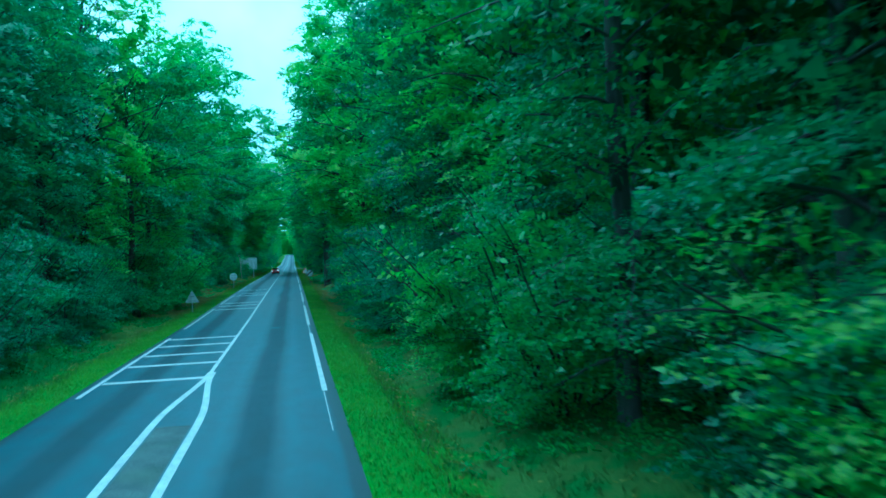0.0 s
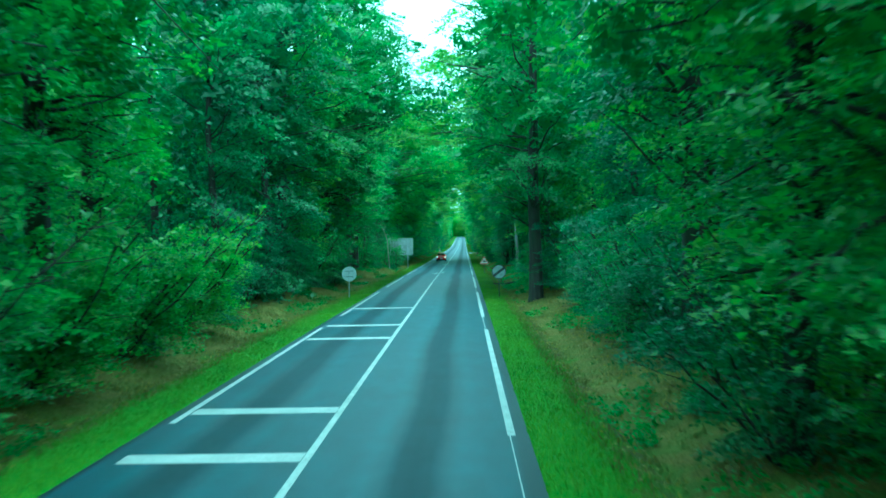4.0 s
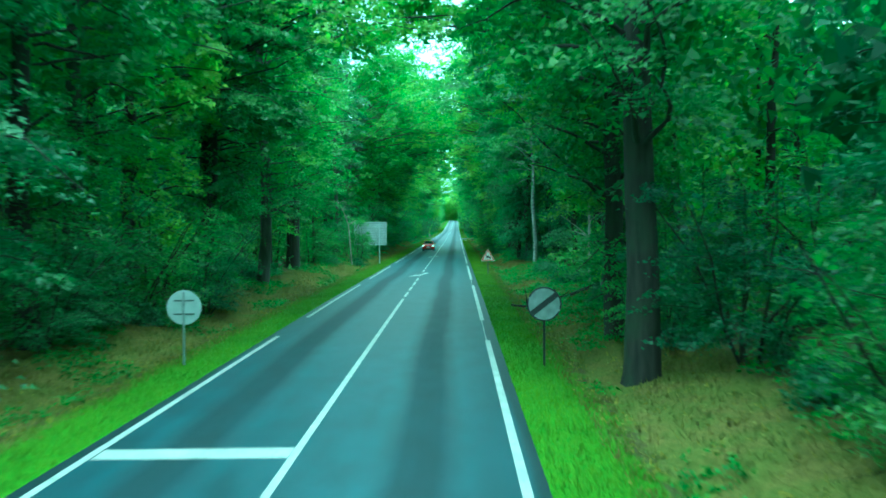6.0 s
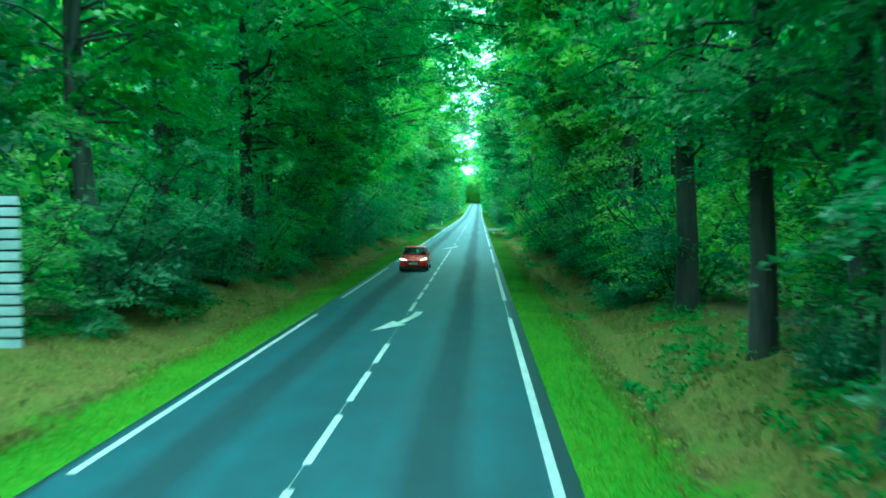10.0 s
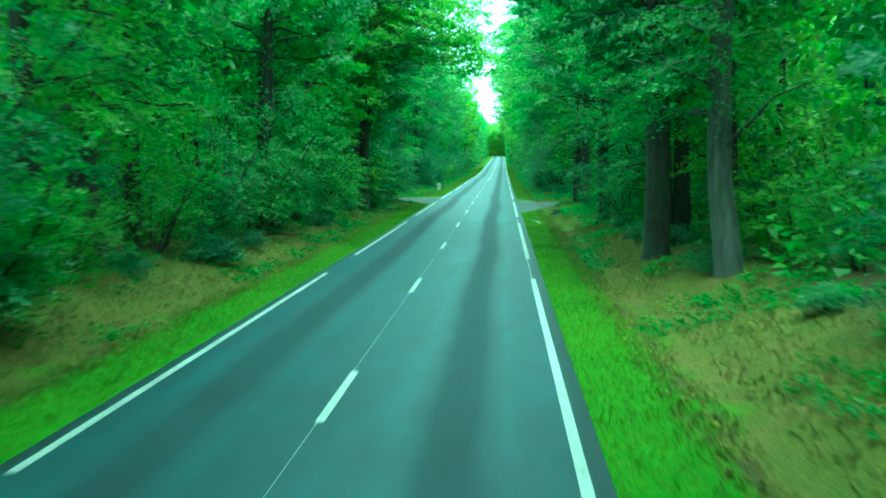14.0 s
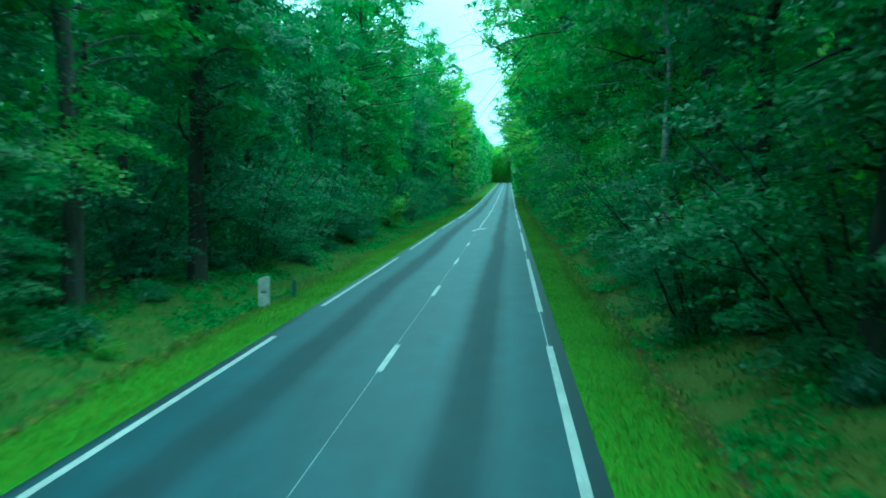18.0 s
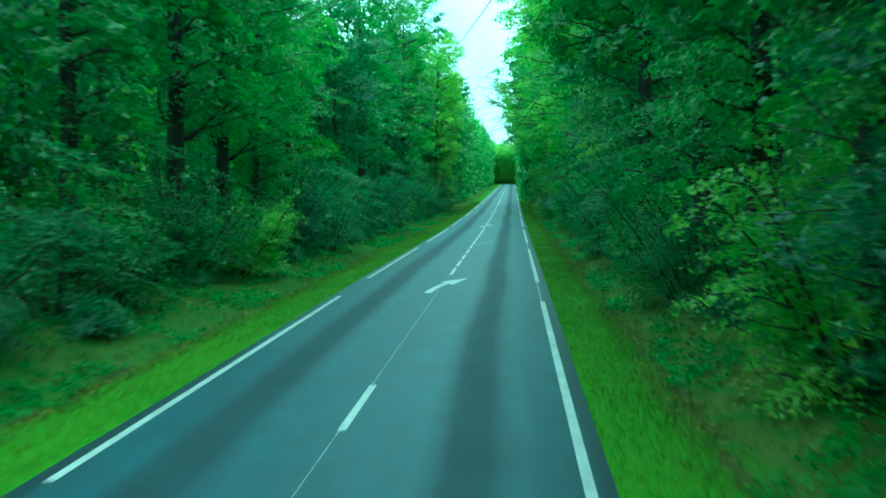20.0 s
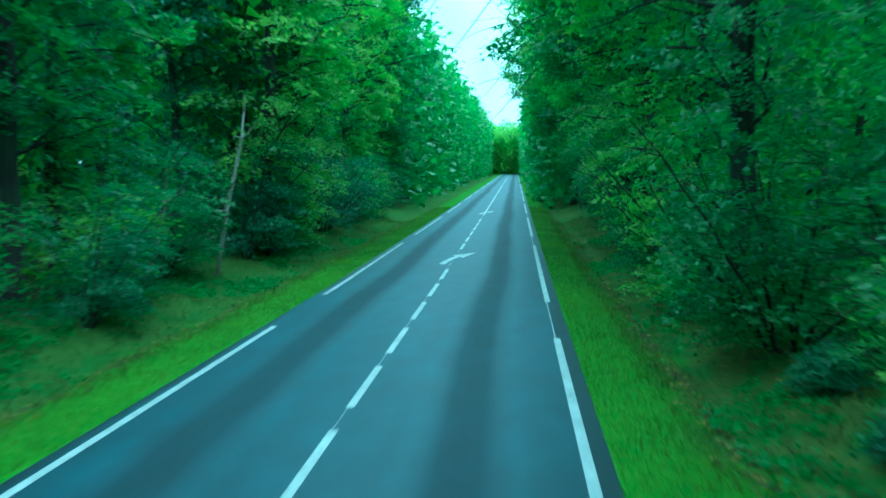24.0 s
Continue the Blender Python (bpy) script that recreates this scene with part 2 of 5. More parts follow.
def gravel_nodes(n, l, b):
    p = place(n)
    c = ramp(n, l, noisy(n, l, p, 1.4, 6.0), [(0.3, (0.046, 0.052, 0.050)), (0.7, (0.10, 0.107, 0.10))])
    stones = ramp(n, l, noisy(n, l, p, 28.0, 4.0), [(0.35, (0.55, 0.55, 0.55)), (0.7, (1.3, 1.3, 1.3))])
    c = mixed(n, l, 0.9, c, stones, "MULTIPLY")
    moss = ramp(n, l, noisy(n, l, p, 0.5, 3.0), [(0.5, (0, 0, 0)), (0.7, (1, 1, 1))])
    l.new(mixed(n, l, maths(n, l, "MULTIPLY", moss, 0.4), c, (0.05, 0.065, 0.025)), b.inputs["Base Color"])
    b.inputs["Roughness"].default_value = 0.9
    bumped(n, l, b, noisy(n, l, p, 26.0, 5.0), 0.7, 0.03)


def up_normal(n, l, g):
    """Blades of a sward take light much as the ground between them does."""
    add = n.new("ShaderNodeVectorMath")
    add.operation = "MULTIPLY_ADD"
    add.inputs[1].default_value, add.inputs[2].default_value = (0.35, 0.35, 0.35), (0, 0, 1)
    l.new(g.outputs["Normal"], add.inputs[0])
    unit = n.new("ShaderNodeVectorMath")
    unit.operation = "NORMALIZE"
    l.new(add.outputs[0], unit.inputs[0])
    return unit.outputs[0]


def leaf_nodes(n, l, b, dark=(0.03, 0.085, 0.012), light=(0.085, 0.19, 0.02), through_light=0.35, gloss=0.42, sward=False):
    g = n.new("ShaderNodeNewGeometry")
    o = n.new("ShaderNodeObjectInfo")
    r = maths(n, l, "ADD", maths(n, l, "MULTIPLY", g.outputs["Random Per Island"], 0.45), maths(n, l, "MULTIPLY", o.outputs["Random"], 0.55))
    c = ramp(n, l, r, [(0.1, dark), (0.6, tuple((a + z) / 2 for a, z in zip(dark, light))), (0.95, light)])
    tuft = ramp(n, l, noisy(n, l, g.outputs["Position"], 0.35, 3.0), [(0.35, (0.72, 0.76, 0.8)), (0.65, (1.2, 1.15, 0.95))])
    c = mixed(n, l, 1.0, c, tuft, "MULTIPLY")
    l.new(c, b.inputs["Base Color"])
    b.inputs["Roughness"].default_value = 0.42
    b.inputs["Specular IOR Level"].default_value = gloss
    t = n.new("ShaderNodeBsdfTranslucent")
    if sward:
        l.new(up_normal(n, l, g), b.inputs["Normal"])
    l.new(mixed(n, l, 1.0, c, (1.4, 1.8, 1.0), "MULTIPLY"), t.inputs["Color"])
    mx = n.new("ShaderNodeMixShader")
    mx.inputs[0].default_value = through_light
    l.new(b.outputs[0], mx.inputs[1])
    l.new(t.outputs[0], mx.inputs[2])
    l.new(mx.outputs[0], n["Material Output"].inputs["Surface"])


def weed_nodes(n, l, b):
    """Blades that take the straw or herb colour of the bank they grow on."""
    g = n.new("ShaderNodeNewGeometry")
    p = g.outputs["Position"]
    sep = n.new("ShaderNodeSeparateXYZ")
    l.new(p, sep.inputs[0])
    green = ramp(n, l, noisy(n, l, p, 1.1, 4.0), [(0.36, (0, 0, 0)), (0.56, (1, 1, 1))])
    moist = ramp(n, l, maths(n, l, "MULTIPLY_ADD", sep.outputs["Y"], 1 / 45.0, -6.75), [(0.0, (0, 0, 0)), (1.0, (0.8, 0.8, 0.8))])
    moist = maths(n, l, "MAXIMUM", moist, ramp(n, l, maths(n, l, "MULTIPLY_ADD", sep.outputs["Y"], -1 / 40.0, 2.0), [(0.0, (0, 0, 0)), (1.0, (1, 1, 1))]))
    moist = maths(n, l, "MULTIPLY", moist, maths(n, l, "MULTIPLY_ADD", maths(n, l, "LESS_THAN", sep.outputs["X"], 0.0), 0.22, 0.78))
    straw = ramp(n, l, g.outputs["Random Per Island"], [(0.0, (0.085, 0.078, 0.018)), (1.0, (0.19, 0.155, 0.042))])
    herb = ramp(n, l, g.outputs["Random Per Island"], [(0.0, (0.055, 0.098, 0.012)), (1.0, (0.110, 0.165, 0.022))])
    green = maths(n, l, "MULTIPLY", green, dry_stretch(n, l, sep.outputs["Y"]))
    l.new(mixed(n, l, maths(n, l, "MAXIMUM", green, moist), straw, herb), b.inputs["Base Color"])
    b.inputs["Roughness"].default_value = 0.8
    b.inputs["Specular IOR Level"].default_value = 0.1
    l.new(up_normal(n, l, g), b.inputs["Normal"])
    t = n.new("ShaderNodeBsdfTranslucent")
    l.new(b.inputs["Base Color"].links[0].from_socket, t.inputs["Color"])
    mx = n.new("ShaderNodeMixShader")
    mx.inputs[0].default_value = 0.2
    l.new(b.outputs[0], mx.inputs[1])
    l.new(t.outputs[0], mx.inputs[2])
    l.new(mx.outputs[0], n["Material Output"].inputs["Surface"])


def bark_nodes(n, l, b, dark=(0.010, 0.009, 0.007), light=(0.034, 0.030, 0.022), moss=0.5):
    p = place(n)
    grain = noisy(n, l, p, 7.0, 7.0, (1.0, 1.0, 0.16))
    c = ramp(n, l, grain, [(0.32, dark), (0.68, light)])
    m = ramp(n, l, noisy(n, l, p, 1.3, 4.0), [(0.46, (0, 0, 0)), (0.66, (1, 1, 1))])
    l.new(mixed(n, l, maths(n, l, "MULTIPLY", m, moss), c, (0.032, 0.050, 0.018)), b.inputs["Base Color"])
    b.inputs["Roughness"].default_value = 0.9
    bumped(n, l, b, grain, 0.9, 0.04)


def birch_nodes(n, l, b):
    p = place(n)
    band = noisy(n, l, p, 5.0, 5.0, (0.5, 0.5, 3.0))
    l.new(ramp(n, l, band, [(0.34, (0.05, 0.048, 0.044)), (0.44, (0.20, 0.20, 0.185)), (0.75, (0.32, 0.32, 0.30))]), b.inputs["Base Color"])
    b.inputs["Roughness"].default_value = 0.75
    bumped(n, l, b, band, 0.4, 0.01)


def plain_nodes(n, l, b, color=(0.5, 0.5, 0.5), rough=0.5, metal=0.0, dirt=0.25, scale=6.0):
    p = place(n)
    c = ramp(n, l, noisy(n, l, p, scale, 6.0), [(0.3, tuple(a * (1 - dirt) for a in color)), (0.65, color)])
    l.new(c, b.inputs["Base Color"])
    r = maths(n, l, "MULTIPLY_ADD", noisy(n, l, p, scale * 3, 4.0), 0.3, rough - 0.15)
    l.new(r, b.inputs["Roughness"])
    b.inputs["Metallic"].default_value = metal


def worn_nodes(n, l, b, color=(0.033, 0.058, 0.073), rough=0.5):
    p = place(n)
    grit = noisy(n, l, p, 55.0, 3.0)
    c = ramp(n, l, noisy(n, l, p, 2.2, 6.0), [(0.3, tuple(v * 0.6 for v in color)), (0.65, color)])
    l.new(mixed(n, l, 0.8, c, ramp(n, l, grit, [(0.3, (0.6, 0.6, 0.6)), (0.7, (1.2, 1.2, 1.2))]), "MULTIPLY"), b.inputs["Base Color"])
    b.inputs["Roughness"].default_value = rough
    bumped(n, l, b, grit, 0.3, 0.006)


ASPHALT = material("asphalt", asphalt_nodes)
PAINT_FADED = material("faded_road_paint", worn_nodes, color=(0.10, 0.125, 0.13), rough=0.6)
PAINT = material("road_paint", paint_nodes)
SOIL = material("verge_and_forest_floor", soil_nodes)
GRAVEL = material("track_gravel", gravel_nodes)
LEAF = material("broadleaf_green", leaf_nodes, dark=(0.062, 0.118, 0.036), light=(0.205, 0.31, 0.064), through_light=0.46)
# leaf colour also carries light: bright for lit foliage, dark for shaded foliage
LEAF_BRIGHT = material("bright_leaf_green", leaf_nodes, dark=(0.115, 0.20, 0.034), light=(0.315, 0.40, 0.050), through_light=0.48)
LEAF_DARK = material("leaf_green_darkened_for_shade", leaf_nodes, dark=(0.046, 0.094, 0.046), light=(0.130, 0.205, 0.080), through_light=0.44)
GRASS = material("verge_grass", leaf_nodes, dark=(0.075, 0.128, 0.006), light=(0.145, 0.200, 0.010), through_light=0.2, gloss=0.06, sward=True)
HERB = material("bank_herb_green", leaf_nodes, dark=(0.055, 0.125, 0.020), light=(0.120, 0.225, 0.035), through_light=0.4, gloss=0.2)
WEED = material("bank_weeds", weed_nodes)
DRY = material("dry_grass_and_litter", leaf_nodes, dark=(0.13, 0.11, 0.015), light=(0.28, 0.23, 0.04), through_light=0.15, gloss=0.1, sward=True)
BARK = material("oak_bark", bark_nodes)
BARK_PALE = material("grey_beech_bark", bark_nodes, dark=(0.032, 0.032, 0.028), light=(0.088, 0.086, 0.075), moss=0.35)
BIRCH = material("birch_bark", birch_nodes)
DEAD = material("bare_dead_wood", bark_nodes, dark=(0.18, 0.16, 0.13), light=(0.40, 0.37, 0.31), moss=0.1)
DARK_STEEL = material("darkened_steel", plain_nodes, color=(0.10, 0.11, 0.11), rough=0.6, metal=0.4, dirt=0.3)
BLEACHED = material("bleached_wood", plain_nodes, color=(0.62, 0.60, 0.54), rough=0.8, dirt=0.2)
STEEL = material("galvanised_steel", plain_nodes, color=(0.42, 0.44, 0.45), rough=0.45, metal=0.7, dirt=0.3)
SHEET_PALE = material("pale_grey_sign_back", plain_nodes, color=(0.42, 0.45, 0.45), rough=0.5, metal=0.2, dirt=0.25, scale=2.5)
SHEET_GREY = material("weathered_grey_sign_back", plain_nodes, color=(0.36, 0.38, 0.38), rough=0.5, metal=0.2, dirt=0.25, scale=2.5)
SIGN_WHITE = material("reflective_white", plain_nodes, color=(0.72, 0.73, 0.72), rough=0.4, dirt=0.15, scale=4.0)
# sign white with the shade on its face put into the base colour
SIGN_SHADED = material("white_darkened_for_shade", plain_nodes, color=(0.27, 0.29, 0.28), rough=0.5, dirt=0.35, scale=5.0)
SIGN_BLACK = material("sign_black", plain_nodes, color=(0.018, 0.018, 0.02), rough=0.45, dirt=0.2)
SIGN_RED = material("sign_red", plain_nodes, color=(0.55, 0.045, 0.03), rough=0.4, dirt=0.2)
DARK_PAINT = material("dark_stripe_paint", plain_nodes, color=(0.03, 0.035, 0.03), rough=0.5, dirt=0.3)
STONE = material("pale_milestone", plain_nodes, color=(0.36, 0.36, 0.33), rough=0.85, dirt=0.45, scale=5.0)
GREEN_POST = material("faded_green_plastic", plain_nodes, color=(0.05, 0.10, 0.07), rough=0.6, dirt=0.3)
CAR_RED = material("red_car_paint", plain_nodes, color=(0.50, 0.02, 0.015), rough=0.28, dirt=0.02, scale=1.5)
CAR_DARK = material("dark_plastic", plain_nodes, color=(0.02, 0.02, 0.022), rough=0.5, dirt=0.2)
TYRE = material("tyre_rubber", plain_nodes, color=(0.015, 0.015, 0.016), rough=0.8, dirt=0.2)
RIM = material("alloy_rim", plain_nodes, color=(0.5, 0.5, 0.52), rough=0.35, metal=0.9, dirt=0.15)


def glass_nodes(n, l, b):
    b.inputs["Base Color"].default_value = (0.02, 0.03, 0.03, 1)
    b.inputs["Roughness"].default_value = 0.04
    b.inputs["IOR"].default_value = 1.5
    b.inputs["Coat Weight"].default_value = 0.6


def lamp_nodes(n, l, b):
    b.inputs["Base Color"].default_value = (0.9, 0.9, 0.85, 1)
    b.inputs["Emission Color"].default_value = (1.0, 0.93, 0.80, 1)
    b.inputs["Emission Strength"].default_value = 4.0


CAR_GLASS = material("car_glass", glass_nodes)
HEADLIGHT = material("lit_headlight", lamp_nodes)


# ---- mesh helpers ----
def mesh_of(name, verts, faces, mat, smooth=False):
    """A mesh from arrays; all the faces have the same number of corners."""
    verts, faces = np.asarray(verts, np.float32), np.asarray(faces, np.int32)
    me = bpy.data.meshes.new(name)
    k = faces.shape[1]
    me.vertices.add(len(verts))
    me.vertices.foreach_set("co", verts.ravel())
    me.loops.add(faces.size)
    me.loops.foreach_set("vertex_index", faces.ravel())
    me.polygons.add(len(faces))
    me.polygons.foreach_set("loop_start", np.arange(0, faces.size, k, dtype=np.int32))
    if smooth:
        me.polygons.foreach_set("use_smooth", np.ones(len(faces), bool))
    me.update(calc_edges=True)
    me.materials.append(mat)
    return me


def piece(name, me, parent=None, label=""):
    ob = new(name, me)
    ob.parent = parent
    return tagged(ob, label)


def part(name, bm, mat, parent=None, label="", smooth=False):
    """Links a bmesh as one mesh object under a thing or a part."""
    me = bpy.data.meshes.new(name)
    if smooth:
        for f in bm.faces:
            f.smooth = True
    bm.to_mesh(me)
    bm.free()
    me.materials.append(mat)
    return piece(name, me, parent, label)


def box(x0, y0, z0, x1, y1, z1, bevel=0.0, bm=None):
    bm = bm or bmesh.new()
    r = bmesh.ops.create_cube(bm, size=1.0)
    bmesh.ops.scale(bm, vec=(x1 - x0, y1 - y0, z1 - z0), verts=r["verts"])
    bmesh.ops.translate(bm, vec=((x0 + x1) / 2, (y0 + y1) / 2, (z0 + z1) / 2), verts=r["verts"])
    if bevel:
        es = list({e for v in r["verts"] for e in v.link_edges})
        bmesh.ops.bevel(bm, geom=es, offset=bevel, segments=2, affect="EDGES")
    return bm


def tubes(paths, sides=7):
    """Tapered tubes along paths of (x, y, z, radius) rows, as arrays."""
    vs, fs, base = [], [], 0
    ang = np.linspace(0, 2 * np.pi, sides, endpoint=False)
    for path in paths:
        p = np.asarray(path, float)
        c, r = p[:, :3], p[:, 3]
        d = np.gradient(c, axis=0)
        d /= np.linalg.norm(d, axis=1)[:, None] + 1e-9
        ref = np.where(np.abs(d[:, 2:3]) > 0.9, [[1.0, 0, 0]], [[0, 0, 1.0]])
        u = np.cross(d, ref)
        u /= np.linalg.norm(u, axis=1)[:, None] + 1e-9
        v = np.cross(d, u)
        ring = c[:, None] + r[:, None, None] * (np.cos(ang)[None, :, None] * u[:, None] + np.sin(ang)[None, :, None] * v[:, None])
        vs.append(ring.reshape(-1, 3))
        n = len(p)
        i, j = np.meshgrid(np.arange(n - 1), np.arange(sides), indexing="ij")
        a = base + i * sides + j
        b = base + i * sides + (j + 1) % sides
        fs.append(np.stack([a, b, b + sides, a + sides], -1).reshape(-1, 4))
        base += n * sides
    return np.concatenate(vs), np.concatenate(fs)


def curve_path(rng, start, way, length, r0, r1, steps=6, droop=0.0, wander=0.12):
    """A wandering limb from start."""
    p, d = np.array(start, float), np.array(way, float)
    d /= np.linalg.norm(d)
    rows = [(*p, r0)]
    for i in range(steps):
        d = d + rng.normal(0, wander, 3) + np.array([0, 0, -droop])
        d /= np.linalg.norm(d)
        p = p + d * length / steps
        rows.append((*p, r0 + (r1 - r0) * (i + 1) / steps))
    return rows


def leaf_frame(rng, n, way, up, stray):
    """Growing way, side and face of each leaf, near those of its spray."""
    d = way + rng.normal(0, 0.45, (n, 3))
    d[:, 2] -= 0.15
    d /= np.linalg.norm(d, axis=1)[:, None] + 1e-9
    up = (np.tile([0, 0, 1.0], (n, 1)) if up is None else up) + rng.normal(0, stray, (n, 3))
    s = np.cross(d, up)
    s /= np.linalg.norm(s, axis=1)[:, None] + 1e-9
    return d, s, np.cross(s, d)


def leaf_quads(rng, c, way, size, up=None, stray=0.35):
    """Kite-shaped leaves at c, growing along way."""
    n = len(c)
    d, s, nn = leaf_frame(rng, n, way, up, stray)
    L = size * rng.uniform(0.6, 1.3, (n, 1))
    wdt = L * rng.uniform(0.26, 0.36, n)[:, None]
    mid = c + d * L * 0.05
    v = np.stack([c - d * L * 0.5, mid + s * wdt + nn * L * 0.1, c + d * L * 0.5, mid - s * wdt + nn * L * 0.1], 1)
    return v.reshape(-1, 3)


def leaf_tris(rng, c, way, size, up=None, stray=0.35, wide=0.33):
    """Three-cornered leaves for what stays farther off."""
    n = len(c)
    d, s, nn = leaf_frame(rng, n, way, up, stray)
    L = size * rng.uniform(0.55, 1.2, (n, 1))
    v = np.stack([c - d * L * 0.4 + s * L * wide, c + d * L * 0.65, c - d * L * 0.4 - s * L * wide], 1)
    return v.reshape(-1, 3)


def quads(nverts):
    return np.arange(nverts, dtype=np.int32).reshape(-1, 4)


def tris(nverts):
    return np.arange(nverts, dtype=np.int32).reshape(-1, 3)


def spray(rng, tip, way, length, count, flat=0.07):
    """Places, growing ways and faces of the leaves of one flat, fan-shaped spray."""
    way = np.array(way, float)
    way /= np.linalg.norm(way) + 1e-9
    side = np.cross(way, [0, 0, 1.0])
    side /= np.linalg.norm(side) + 1e-9
    face = np.array([0, 0, 0.75]) + way * rng.uniform(0.3, 1.25) + rng.normal(0, 0.28, 3)
    a = rng.uniform(-0.75, 0.4, count)
    w = rng.normal(0, 0.32, count) * (1 - 0.5 * np.abs(a))
    c = np.array(tip) + length * (a[:, None] * way + w[:, None] * side)
    c[:, 2] += rng.normal(0, flat * length, count) - length * (0.35 * a + 0.5 * w * w)
    g = way[None] * 0.7 + side[None] * np.sign(w)[:, None] * 0.7
    return c, g, np.tile(face, (count, 1))


# ---- trees and shrubs: kinds that are built once and then set out along the road ----
def leaf_tier(rng, limb, sprays, per, size, width, bound, leaves, fine_below=0.0):
    """One limb's tier of foliage: flat sprays side by side along it, drooping at its rim; finer leaves low on the side of the road."""
    lp = np.array(limb)[:, :3]
    n = len(lp) - 1
    d = lp[-1] - lp[0]
    d[2] = 0.0
    d /= np.linalg.norm(d) + 1e-9
    side = np.array([-d[1], d[0], 0.0])
    for k in range(sprays):
        u = 0.25 + 0.82 * ((k + rng.uniform(0, 1)) / sprays) ** 0.85
        i = min(int(u * n), n - 1)
        b = lp[i] + (lp[i + 1] - lp[i]) * (u * n - i)
        w = rng.uniform(-1, 1) * width * (1.15 - 0.7 * u)
        tip = b + side * w
        tip[2] += rng.normal(0, 0.09) - 0.16 * abs(w)
        if not bound(tip):
            continue
        fine = tip[2] < fine_below and tip[0] > -0.3
        c, g, face = spray(rng, tip, d + side * (0.9 * w / width), size * rng.uniform(0.75, 1.35), int(per * 2.3) if fine else per, 0.045)
        leaves.append((c, g, face, np.full((len(c), 1), 0.56 if fine else 1.0)))


def leaf_clumps(rng, limb, r, sprays, per, size, bound, leaves):
    """Rounded masses of leaves towards the end of a high limb, thickest on top."""
    lp = np.array(limb)[:, :3]
    n = len(lp) - 1
    count = max(1, round(r / 3.2))
    rc = min(0.75 + 0.13 * r, 1.5)
    for j in range(count):
        u = (0.92 - 0.26 * j) * n
        i = min(int(u), n - 1)
        mid = lp[i] + (lp[i + 1] - lp[i]) * (u - i) + rng.normal(0, 0.3, 3)
        for k in range(max(4, round(sprays / count))):
            a, h = rng.uniform(0, 2 * math.pi), rng.uniform(-0.3, 1.0)
            w = math.sqrt(max(0.0, 1 - h * h))
            tip = mid + rc * rng.uniform(0.7, 1.1) * np.array([1.15 * w * math.cos(a), 1.15 * w * math.sin(a), 0.72 * h])
            if bound(tip):
                c, g, face = spray(rng, tip, (math.cos(a), math.sin(a), 0), size * rng.uniform(0.6, 1.1), per, 0.10)
                leaves.append((c, g, face, np.full((len(c), 1), 1.08)))


def inner_leaves(rng, count, height, low, reach, back, spine):
    """Places of the shaded leaves round the stem, inside the crown."""
    z = height * rng.uniform(low, 0.97, count)
    a = rng.uniform(0, 2 * math.pi, count)
    r = reach * np.sqrt(rng.uniform(0, 1, count)) * np.clip((height - z) / (0.3 * height), 0.25, 1.0)
    x, y = np.interp(z, spine[:, 2], spine[:, 0]), np.interp(z, spine[:, 2], spine[:, 1])
    return np.stack([x + r * np.cos(a) - back, y + r * np.sin(a), z], 1)


